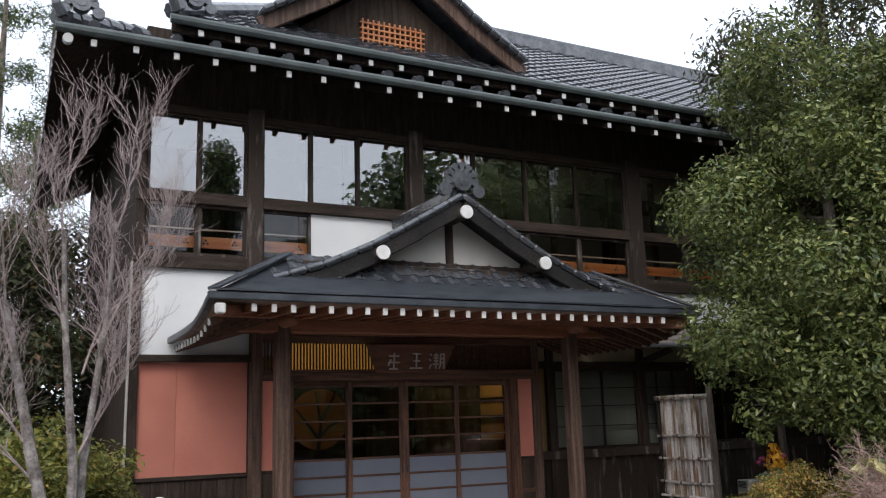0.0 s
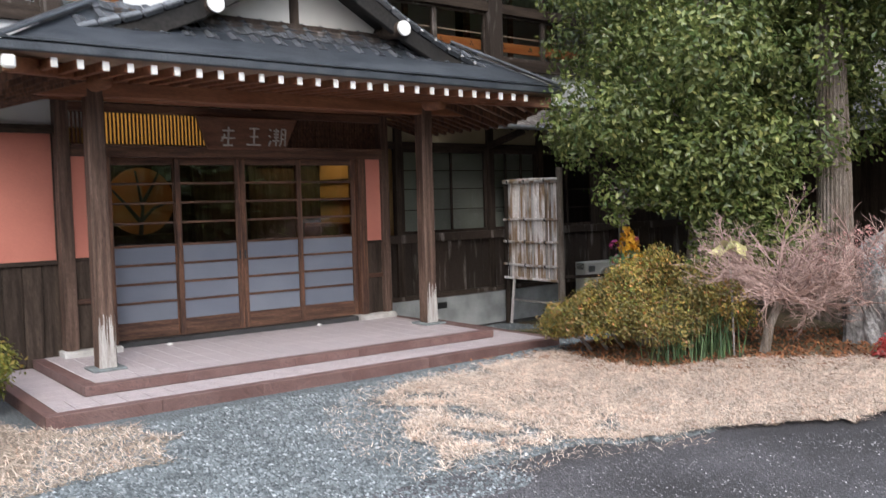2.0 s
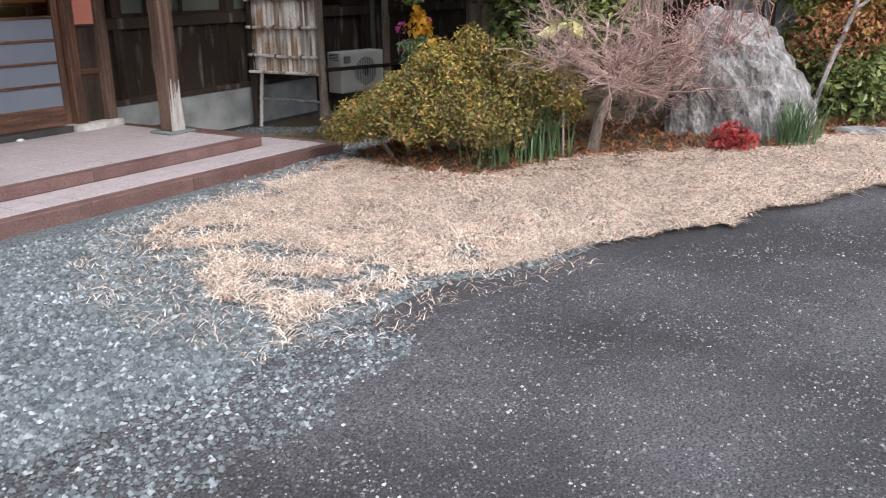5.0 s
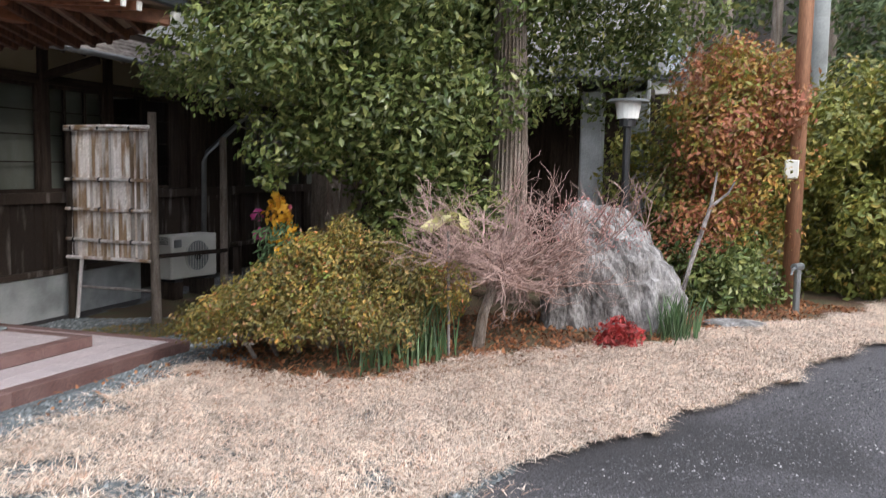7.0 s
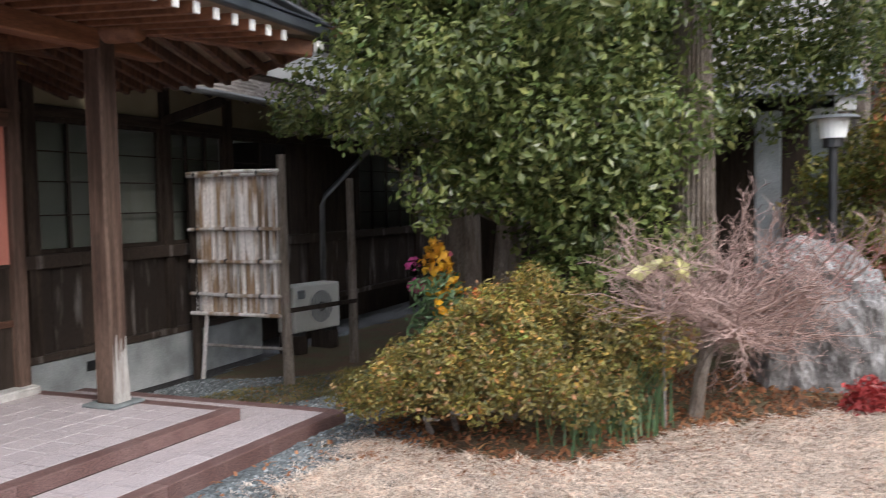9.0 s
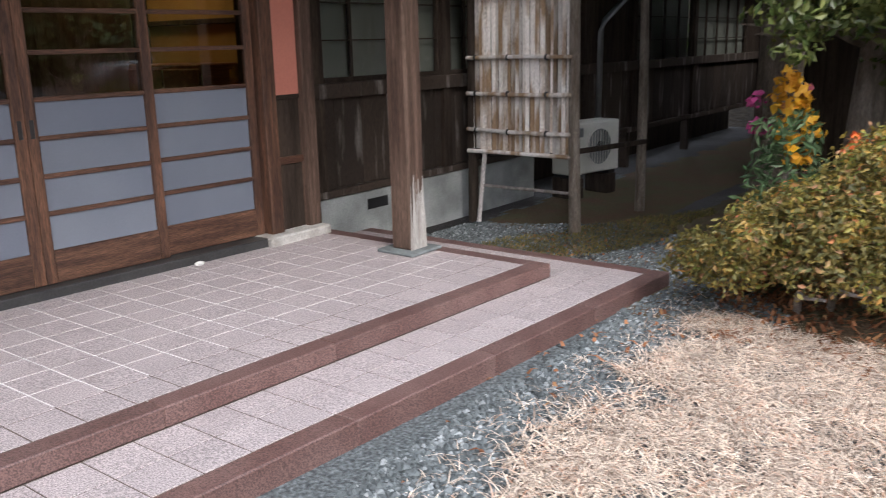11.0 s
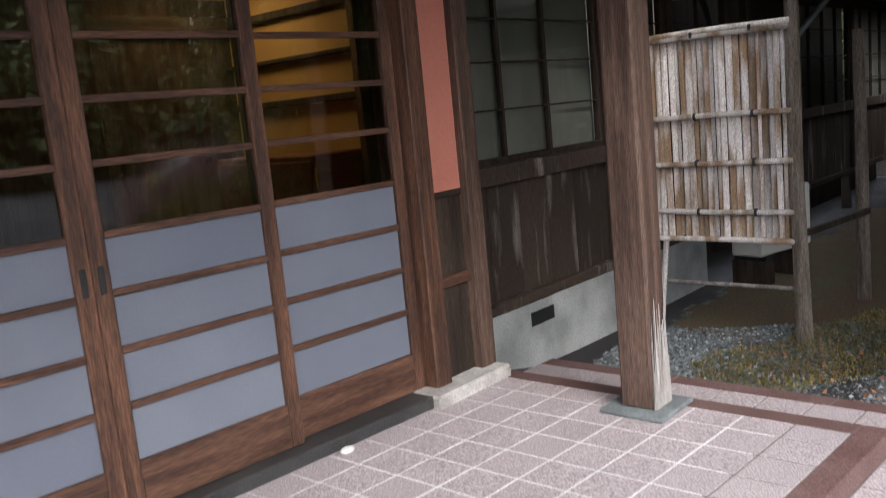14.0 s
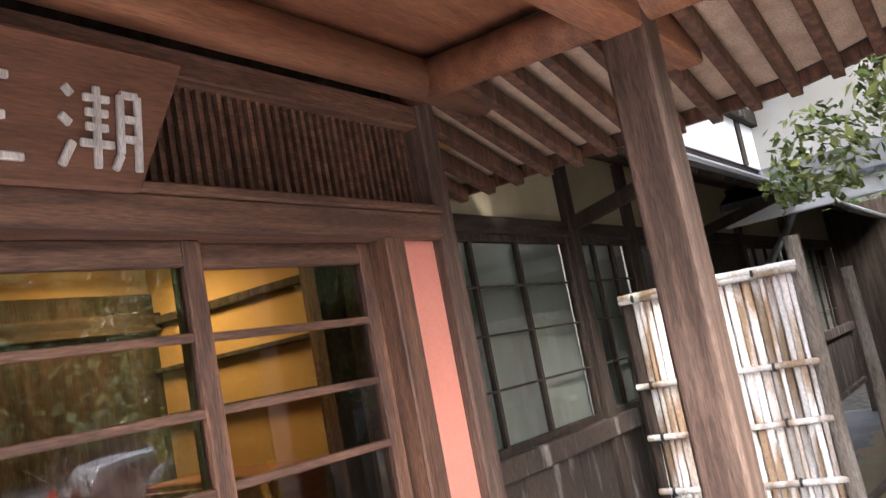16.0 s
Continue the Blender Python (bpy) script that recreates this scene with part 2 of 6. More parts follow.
def setting(name, bm, material, label, category, smooth=False):
    return tagged(solid(name, bm, material, smooth), label, category, kind="structure")


def box(x0, x1, y0, y1, z0, z1, bev=0.004, bm=None):
    bm = bm or bmesh.new()
    r = bmesh.ops.create_cube(bm, size=1.0, matrix=Matrix.Translation(((x0 + x1) / 2, (y0 + y1) / 2, (z0 + z1) / 2)) @ Matrix.Diagonal((x1 - x0, y1 - y0, z1 - z0, 1)))
    if bev:
        es = list({e for v in r["verts"] for e in v.link_edges})
        bmesh.ops.bevel(bm, geom=es, offset=min(bev, 0.45 * min(abs(x1 - x0), abs(y1 - y0), abs(z1 - z0))), segments=1, affect="EDGES")
    return bm


def beam(a, b, w, h, bev=0.004, bm=None):
    """A squared timber from a to b, w wide and h high."""
    bm = bm or bmesh.new()
    a, b = Vector(a), Vector(b)
    d = b - a
    q = d.to_track_quat("X", "Z").to_matrix().to_4x4()
    r = bmesh.ops.create_cube(bm, size=1.0, matrix=Matrix.Translation((a + b) / 2) @ q @ Matrix.Diagonal((d.length, w, h, 1)))
    if bev:
        es = list({e for v in r["verts"] for e in v.link_edges})
        bmesh.ops.bevel(bm, geom=es, offset=min(bev, 0.4 * min(w, h)), segments=1, affect="EDGES")
    return bm


def tube(pts, radii, sides=8, bm=None, caps=True):
    """A round, tapered rod along points."""
    bm = bm or bmesh.new()
    pts = [Vector(p) for p in pts]
    rings = []
    for i, p in enumerate(pts):
        d = (pts[min(i + 1, len(pts) - 1)] - pts[max(i - 1, 0)]).normalized()
        u = d.cross(Vector((0.31, 0.17, 1.0) if abs(d.z) < 0.95 else (1.0, 0.1, 0.0))).normalized()
        w = d.cross(u)
        r = radii[i] if hasattr(radii, "__len__") else radii
        rings.append([bm.verts.new(p + r * (math.cos(2 * math.pi * k / sides) * u + math.sin(2 * math.pi * k / sides) * w)) for k in range(sides)])
    for a, b in zip(rings, rings[1:]):
        for k in range(sides):
            bm.faces.new((a[k], a[(k + 1) % sides], b[(k + 1) % sides], b[k]))
    if caps:
        bm.faces.new(rings[0][::-1]), bm.faces.new(rings[-1])
    return bm


def quad(bm, *pts):
    return bm.faces.new([bm.verts.new(p) for p in pts])


def slab(pts, thick, bm=None):
    """A sheet through the given corner loop, thickened downwards."""
    bm = bm or bmesh.new()
    top = [bm.verts.new(p) for p in pts]
    low = [bm.verts.new((p[0], p[1], p[2] - thick)) for p in pts]
    bm.faces.new(top), bm.faces.new(low[::-1])
    for i in range(len(pts)):
        j = (i + 1) % len(pts)
        bm.faces.new((top[j], top[i], low[i], low[j]))
    bmesh.ops.recalc_face_normals(bm, faces=bm.faces[:])
    return bm


def sheet(x0, x1, y, z0, z1):
    """A single pane of glass facing the drive."""
    bm = bmesh.new()
    quad(bm, (x0, y, z0), (x1, y, z0), (x1, y, z1), (x0, y, z1))
    return bm


def step(x):
    x = max(0.0, min(1.0, x))
    return x * x * (3 - 2 * x)


def lie(x, y):
    """Height of the ground: level drive, a slight rise to the house, a raised garden, a hollow beside the platform."""
    return 0.05 * step((y - 4.5) / 3.5) * (1 - step((x - 7.5) / 2)) + 0.36 * step((x - 5.2) / 4.6) * (1 - step((y - 6.4) / 2.2)) * step((y - 0.2) / 2.4) - 0.14 * step((x - 7.7) / 0.9) * step((y - 8.3) / 1.2)

# ---- ground ----
def ground_sheet():
    bm = bmesh.new()
    xs = sorted(set([-600, -200, -80, -40, -20, -12] + [-8 + 0.5 * i for i in range(53)] + [20, 24, 30, 45, 80, 200, 600]))
    ys = sorted(set([-600, -200, -80, -40, -20, -14] + [-10 + 0.5 * i for i in range(50)] + [16, 20, 30, 60, 200, 600]))
    g = [[bm.verts.new((x, y, lie(x, y) + 0.004 * noise.noise((x * 0.7, y * 0.7, 0)))) for y in ys] for x in xs]
    for i in range(len(xs) - 1):
        for j in range(len(ys) - 1):
            bm.faces.new((g[i][j], g[i + 1][j], g[i + 1][j + 1], g[i][j + 1]))
    setting("ground", bm, ASPHALT, "dark worn asphalt drive with fine pale chips", "ground", True)


def inside(x, y, loop):
    c = False
    for (ax, ay), (bx, by) in zip(loop, loop[1:] + loop[:1]):
        if (ay > y) != (by > y) and x < (bx - ax) * (y - ay) / (by - ay) + ax:
            c = not c
    return c


def ragged(x, y, k=1.0):
    return (x + k * 0.16 * noise.noise((x * 2.1, y * 2.1, 3)) + k * 0.05 * noise.noise((x * 9, y * 9, 7)),
            y + k * 0.16 * noise.noise((x * 2.1, y * 2.1, 9)) + k * 0.05 * noise.noise((x * 9, y * 9, 1)))


def patch(name, loop, lift, cell, material, label, category, k=1.0, thin=None):
    """A thin ragged layer on the ground inside a loop."""
    bm = bmesh.new()
    x0, x1 = min(p[0] for p in loop), max(p[0] for p in loop)
    y0, y1 = min(p[1] for p in loop), max(p[1] for p in loop)
    seen = {}

    def at(i, j):
        if (i, j) not in seen:
            x, y = x0 + i * cell, y0 + j * cell
            seen[i, j] = bm.verts.new((x, y, lie(x, y) + lift + 0.003 * noise.noise((x * 5, y * 5, 2))))
        return seen[i, j]
    for i in range(int((x1 - x0) / cell) + 1):
        for j in range(int((y1 - y0) / cell) + 1):
            cx, cy = x0 + (i + 0.5) * cell, y0 + (j + 0.5) * cell
            if inside(*ragged(cx, cy, k), loop) and (thin is None or thin(cx, cy) > 0.5):
                bm.faces.new((at(i, j), at(i + 1, j), at(i + 1, j + 1), at(i, j + 1)))
    return setting(name, bm, material, label, category, True)


GRAVEL = [(-3, 6.6), (1.5, 6.25), (2.6, 6.05), (3.7, 5.8), (4.4, 5.75), (5.2, 5.6), (6.3, 5.0), (6.8, 6.0), (7.2, 7.4), (8.2, 7.7), (9.3, 8.6), (13, 8.9), (13, 10.9), (2.2, 10.7), (-3, 10.7)]
LAWN = [(4.35, 5.72), (5.1, 5.72), (5.9, 5.3), (6.5, 4.8), (7.2, 4.3), (7.7, 3.85), (8.45, 3.28), (8.9, 2.9), (11, 1.2), (14, -1.5), (16, 0), (12.4, 2.0), (10.4, 2.75), (9.7, 3.2), (9.3, 3.9), (8.7, 4.3),
        (8.3, 5.0), (7.75, 5.75), (7.1, 6.3), (7.1, 7.0), (7.4, 7.75), (6.9, 7.8), (6.3, 7.85), (5.6, 7.85), (5.0, 7.5), (4.85, 6.9), (4.6, 6.35)]
BED = [(7.3, 8.0), (7.0, 6.9), (7.2, 6.1), (7.8, 5.5), (8.5, 4.4), (9.3, 3.7), (10.0, 2.9), (12, 1.9), (16, -0.2), (22, 2), (22, 10.8), (9.8, 10.8), (9.0, 9.3)]
LAWN_LEFT = [(1.2, 7.6), (2.2, 7.0), (3.1, 7.05), (3.4, 7.6), (3.2, 8.1), (2.6, 8.5), (2.4, 9.6), (0.5, 10.2), (-1, 9.5), (0, 8)]


def thatch(x, y):
    """How closely the dry grass covers the ground: in tufts towards the gravel and the drive."""
    edge = min((x - 5.0) / 2.0, (7.75 - y) / 0.5, (y - 4.0 + 0.62 * (x - 6.4)) / 0.5 if x > 5.4 else 9)
    return 0.3 + edge + 1.0 * noise.noise((x * 3.1, y * 3.1, 4)) + 0.5 * noise.noise((x * 9, y * 9, 6))


ground_sheet()
patch("gravel_bed", GRAVEL, 0.004, 0.06, GRAVELBASE, "blue grey crushed gravel between steps and drive", "gravel")
patch("garden_bed", BED, 0.008, 0.08, SOIL, "brown soil strewn with fallen leaves", "soil")
patch("dry_lawn", LAWN, 0.012, 0.04, LAWNBASE, "dry straw coloured winter lawn", "lawn", 1.3, lambda x, y: thatch(x, y) - 1.15)
patch("dry_lawn_edge", LAWN_LEFT, 0.012, 0.05, LAWNBASE, "patch of dry straw coloured grass beside the steps", "lawn", 1.3)

# ---- entrance platform ----
TOP, TREAD = 0.245, 0.16
PX0, PX1, PY0, PY1 = 3.152, 7.485, 8.715, 10.7195
SX0, SX1, SY0, SY1 = 2.72, 7.966, 8.19, 10.62
# the platform lies slightly askew to the house front
ASKEW = Matrix(((1, 0, 0, 0), (-0.06, 1, 0, 0.45), (0, 0, 1, 0), (0, 0, 0, 1)))


def askew(bm):
    bm.transform(ASKEW)
    return bm


plat = thing("entrance_platform", (5.3, 9.4, 0), "two-stepped platform of speckled tiles with brown granite edges", "steps", kind="structure")
part("lower_core", askew(box(SX0 + 0.03, SX1 - 0.03, SY0 + 0.03, SY1, -0.05, TREAD - 0.003, 0)), GROUT_DARK, plat, "dirty mortar")
part("upper_core", askew(box(PX0 + 0.105, PX1 - 0.105, PY0 + 0.105, PY1, TREAD, TOP - 0.0018, 0)), GROUT, plat, "pale mortar")
part("front_mortar", askew(box(PX0 + 0.106, PX1 - 0.106, PY0 + 0.106, PY0 + 0.34, TOP - 0.03, TOP - 0.0012, 0)), GROUT_DARK, plat, "dirty mortar")


def kerb(x0, x1, y0, y1, z0, z1, along):
    n = max(1, round((x1 - x0 if along == "x" else y1 - y0) / 0.9))
    for i in range(n):
        if along == "x":
            a, b = x0 + (x1 - x0) * i / n, x0 + (x1 - x0) * (i + 1) / n
            part("edge_stone", askew(box(a + 0.0004, b - 0.0004, y0, y1, z0, z1, 0.005)), NOSING, plat)
        else:
            a, b = y0 + (y1 - y0) * i / n, y0 + (y1 - y0) * (i + 1) / n
            part("edge_stone", askew(box(x0, x1, a + 0.0004, b - 0.0004, z0, z1, 0.005)), NOSING, plat)


W = 0.11
kerb(SX0, SX1, SY0, SY0 + W, -0.06, TREAD, "x")
kerb(SX0, SX0 + W, SY0 + W, SY1, -0.06, TREAD, "y")
kerb(SX1 - W, SX1, SY0 + W, SY1, -0.06, TREAD, "y")
kerb(PX0, PX1, PY0, PY0 + W, TREAD, TOP, "x")
kerb(PX0, PX0 + W, PY0 + W, PY1, TREAD, TOP, "y")
kerb(PX1 - W, PX1, PY0 + W, PY1, TREAD, TOP, "y")


def tiles(xs, ys, z):
    """Tiles between the given joints; those of one size share a mesh."""
    sizes = {}
    for xa, xb in zip(xs, xs[1:]):
        for ya, yb in zip(ys, ys[1:]):
            dx, dy = round(xb - xa, 4), round(yb - ya, 4)
            if (dx, dy) not in sizes:
                bm = box(-dx / 2 + 0.0036, dx / 2 - 0.0036, -dy / 2 + 0.0036, dy / 2 - 0.0036, -0.012, 0.0, 0.0012)
                bm.transform(ASKEW.to_3x3().to_4x4())
                me = bpy.data.meshes.new("tile")
                bm.to_mesh(me)
                bm.free()
                me.materials.append(GRANITE)
                sizes[dx, dy] = me
            ob = new("tile", sizes[dx, dy])
            ob.parent = plat
            ob.location = ASKEW @ Vector(((xa + xb) / 2, (ya + yb) / 2, z + 0.0006 * random.random())) - plat.location


ROWS = [PY0 + W + 0.2105 * k for k in range(10)]
SIDE = [PY0 + 0.2116 * k for k in range(10)]
tiles([3.262 + 0.198 * k for k in range(21)] + [PX1 - W], ROWS, TOP)
tiles([SX0 + W] + [2.975 + 0.197 * k for k in range(25)] + [SX1 - W], [SY0 + W, (SY0 + W + PY0) / 2, PY0], TREAD)
tiles([PX1, (PX1 + SX1 - W) / 2, SX1 - W], SIDE, TREAD)
tiles([SX0 + W, PX0], SIDE, TREAD)

# ---- ground floor front ----
WY = 10.70      # face of the main wall
DY = 10.65      # plane of the sliding doors


def wall(name, x0, x1, z0, z1, material, label, y0=WY, y1=WY + 0.14):
    return setting(name, box(x0, x1, y0, y1, z0, z1, 0), material, label, "wall")


def timber(x0, x1, y0, y1, z0, z1, material=None, label="dark weathered timber of the house frame", name="timber_post"):
    return setting(name, box(x0, x1, y0, y1, z0, z1, 0.006), material or (WOOD_DARK if z1 - z0 > x1 - x0 else WOOD_FLAT), label, "timber")


wall("wall_pink_left", 2.62, 3.44, 1.2, 2.47, PLASTER_PINK, "salmon pink plaster wall above dark boards")
wall("wall_pink_corner", 2.16, 2.617, 1.2, 2.47, PLASTER_PINK, "salmon pink plaster wall at the house corner", WY - 0.003)
wall("wall_behind_lower", 2.16, 3.9, 0.0, 1.2, WOOD_DARK, "dark boarded lower wall", WY + 0.02)
wall("wall_side_left", 2.16, 2.3, 0.0, 6.3, WOOD_DARK, "dark boarded side wall of the house", WY + 0.16, 18)
timber(2.1, 2.2, WY - 0.05, WY + 0.02, 0, 5.7)
setting("corner_batten", box(2.074, 2.098, WY - 0.06, WY + 0.0, 0.0, 3.6, 0.004), FIBRE, "pale weathered corner batten of the house", "timber")
timber(3.42, 3.45, WY - 0.02, WY, 1.2, 2.47, name="batten")
timber(2.12, 3.5, WY - 0.1, WY, 2.47, 2.55, WOOD_FLAT, "dark ledge board between pink and white plaster", "ledge")
timber(2.12, 3.5, WY - 0.03, WY + 0.01, 1.17, 1.215, WOOD_FLAT, "dark rail under pink plaster", "rail")
for i in range(7):
    timber(2.2 + 0.18 * i, 2.375 + 0.18 * i, WY, WY + 0.02, 0.08, 1.17, WOOD_DARK, "dark weathered wall board", "wall_board")

# frame round the doors
for x0, x1, y0 in ((3.435, 3.565, 10.555), (7.295, 7.41, 10.555)):
    timber(x0, x1, y0, WY + 0.1, 0.3, 3.0, WOOD_POST, "brown timber pillar beside the entrance", "pillar")
for x0, x1 in ((3.83, 3.95), (6.95, 7.06)):
    timber(x0, x1, 10.56, WY + 0.1, 0.3, 2.34, WOOD_DOOR, "brown timber door jamb", "jamb")
for k, (x0, x1) in enumerate(((3.565, 3.83), (7.06, 7.31))):
    wall("wall_pink_panel", x0, x1, 1.225, 2.245, PLASTER_PINK, "narrow salmon pink plaster panel beside the doors", 10.6, 10.7)
    wall("wall_panel_lower", x0, x1, 0.3, 1.225, WOOD_DARK, "dark wooden panel under pink plaster", 10.61, 10.7)
    timber(x0, x1, 10.595, 10.65, 1.195, 1.228, name="rail")
    timber(x0, x1, 10.585, 10.62, 0.76, 0.81, WOOD_RAIL, "brown rail across the dark panel", "rail")
    s = (3.4, 3.97) if k == 0 else (6.86, 7.42)
    setting("base_stone", box(s[0], s[1], 10.47, 10.72, 0.2, 0.305, 0.012), STONE, "pale worn base stone under the pillar", "stone")
bm = box(3.9, 6.97, 10.55, 10.8, 0.2, 0.3, 0.006)
for v in bm.verts:
    v.co.y -= 0.06 * (v.co.x - 6.3)
setting("threshold", bm, STONE_DARK, "black stone threshold under the sliding doors", "threshold")
timber(3.565, 7.31, 10.55, 10.8, 2.245, 2.345, WOOD_RAIL, "red-brown lintel over the sliding doors", "lintel")
timber(3.565, 7.31, 10.53, 10.56, 2.345, 2.375, WOOD_RAIL, "red-brown lintel moulding", "lintel")
timber(3.565, 7.31, 10.57, 10.75, 2.7, 2.79, WOOD_RAIL, "red-brown rail over the transom", "lintel")


def sliding_door(x0, x1, y, handle):
    """A sliding door: frosted panes below, clear panes above."""
    d = thing("door", ((x0 + x1) / 2, y, 0.3), "sliding door with frosted lower and clear upper panes", "door", "entrance doors", "structure")
    z0, z1, st = 0.302, 2.245, 0.062
    for a, b in ((x0, x0 + st), (x1 - st, x1)):
        part("stile", box(a, b, y - 0.018, y + 0.018, z0, z1, 0.004), WOOD_DOOR, d)
    part("bottom_rail", box(x0 + st, x1 - st, y - 0.016, y + 0.016, z0, 0.485, 0.004), WOOD_RAIL, d)
    part("top_rail", box(x0 + st, x1 - st, y - 0.016, y + 0.016, 2.17, z1, 0.004), WOOD_RAIL, d)
    cuts = [0.485, 0.69, 0.893, 1.097, 1.302, 1.545, 1.76, 1.97, 2.17]
    for z in cuts[1:-1]:
        part("rail", box(x0 + st, x1 - st, y - 0.014, y + 0.014, z - 0.013, z + 0.013, 0.003), WOOD_RAIL, d)
    for k, (a, b) in enumerate(zip(cuts, cuts[1:])):
        p = part("pane", box(x0 + st, x1 - st, y + 0.002, y + 0.006, a, b, 0) if k < 4 else sheet(x0 + st, x1 - st, y + 0.004, a, b), FROST if k < 4 else GLASS_DOOR, d, "frosted glass" if k < 4 else "")
        p.visible_shadow = k < 4
    if handle:
        hx = x0 + st / 2 if handle < 0 else x1 - st / 2
        part("handle", box(hx - 0.012, hx + 0.012, y - 0.021, y - 0.012, 1.1, 1.2, 0.003), BLACK, d, "dark recessed finger pull")
    # the doors stand as much askew as the platform
    d.rotation_euler.z = -0.06
    d.location.y -= 0.06 * ((x0 + x1) / 2 - 6.3)


sliding_door(3.95, 4.735, DY + 0.04, 0)
sliding_door(4.68, 5.425, DY, 1)
sliding_door(5.425, 6.19, DY, -1)
sliding_door(6.135, 6.95, DY + 0.045, 0)

# transom: warm lit lattice, plaque, dark lattice
lat = thing("transom_lattice", (5.4, 10.63, 2.37), "row of thin upright wooden slats over the doors", "lattice", kind="structure")
for i in range(92):
    x = 3.6 + 0.04 * i
    if 5.02 < x < 5.9:
        continue
    part("slat", box(x, x + 0.017, 10.62, 10.64, 2.376, 2.7, 0), WOOD_RAIL, lat)
wall("transom_back", 5.0, 7.31, 2.345, 2.8, WOOD_RAIL, "dark brown boards behind the slats", 10.7, 10.72)
sign = thing("name_plaque", (5.6, 10.5, 2.35), "old carved wooden name plaque with pale raised characters", "sign")
SB = pose(5.45, 10.53, 2.335, 9, 0, 0)
bm = box(-0.47, 0.47, -0.02, 0.02, 0, 0.36, 0.01)
for v in bm.verts:
    v.co.x += 0.15 * (v.co.z / 0.36) * (1 if v.co.x > 0 else -1)
bm.transform(SB)
part("board", bm, WOOD_PLAQUE, sign)


def stroke(bm, cx, cz, x0, z0, x1, z1, w=0.02):
    a, b = Vector((cx + x0, -0.026, cz + z0)), Vector((cx + x1, -0.026, cz + z1))
    beam(a, b, 0.014, w, 0.003, bm)


GLYPHS = {
    -0.26: ((-0.07, 0.06, 0.07, 0.06), (0, 0.1, 0, -0.1), (-0.08, -0.02, 0.08, -0.02), (-0.06, -0.1, 0.06, -0.1), (-0.04, 0.02, -0.08, -0.06)),
    0.05: ((-0.06, 0.09, 0.06, 0.09), (-0.05, 0, 0.05, 0), (-0.09, -0.09, 0.09, -0.09), (0, 0.09, 0, -0.09)),
    0.34: ((-0.1, 0.09, -0.08, 0.07), (-0.11, 0.02, -0.085, 0), (-0.11, -0.1, -0.08, -0.04), (-0.05, 0.07, 0.02, 0.07), (-0.045, 0.035, 0.015, 0.035), (-0.045, 0.0, 0.015, 0.0),
          (-0.06, -0.04, 0.03, -0.04), (-0.015, 0.1, -0.015, -0.1), (0.05, 0.09, 0.05, -0.06), (0.05, 0.09, 0.1, 0.09), (0.1, 0.09, 0.1, -0.1), (0.055, 0.03, 0.1, 0.03), (0.055, -0.02, 0.1, -0.02), (0.05, -0.06, 0.03, -0.1)),
}
for cx, strokes in GLYPHS.items():
    bm = bmesh.new()
    for s in strokes:
        stroke(bm, cx + 0.02, 0.15, *s)
    bm.transform(SB)
    part("character", bm, FIBRE, sign, "pale carved character")

# ---- right ground floor wall ----
RY = 11.1
setting("wall_return", box(7.41, 7.468, 10.75, 11.34, 0.1, 2.95, 0), WOOD_DARK, "dark boarded return wall beside the entrance", "wall")
setting("foundation", box(7.47, 11.2, RY - 0.03, RY + 0.2, -0.25, 0.335, 0.01), CONCRETE, "pale weathered concrete foundation strip", "foundation")
setting("foundation_vent", box(8.46, 8.72, RY - 0.036, RY - 0.028, 0.17, 0.26, 0), BLACK, "dark slot vent in the foundation", "vent")
wall("wall_right_lower", 7.47, 19, 0.335, 1.15, WOOD_DARK, "dark boarded lower wall", RY + 0.02, RY + 0.16)
for i in range(34):
    x = 7.48 + 0.33 * i
    timber(x, x + 0.327, RY, RY + 0.02, 0.4, 1.13, WOOD_BOARD, "weathered vertical wall board with bleached streaks", "wall_board")
timber(7.47, 19, RY - 0.05, RY + 0.02, 0.335, 0.4, WOOD_BOARD, "weathered sill beam", "sill_beam")
timber(7.47, 19, RY - 0.06, RY + 0.02, 1.13, 1.25, WOOD_BOARD, "weathered window sill beam", "sill_beam")
timber(7.47, 19, RY - 0.03, RY + 0.05, 2.42, 2.52, WOOD_FLAT, name="head_beam")
for x in (7.88, 9.56, 10.6, 12.3, 13.62, 15.72):
    timber(x, x + 0.12, RY - 0.045, RY + 0.05, 0.335, 3.0)
wall("wall_ochre", 7.47, 19, 2.52, 3.03, PLASTER_OCHRE, "dull ochre plaster band under the eave", RY + 0.01, RY + 0.15)
wall("wall_right_mid", 11.9, 13.7, 1.25, 2.42, WOOD_DARK, "dark boarded wall", RY + 0.02, RY + 0.16)


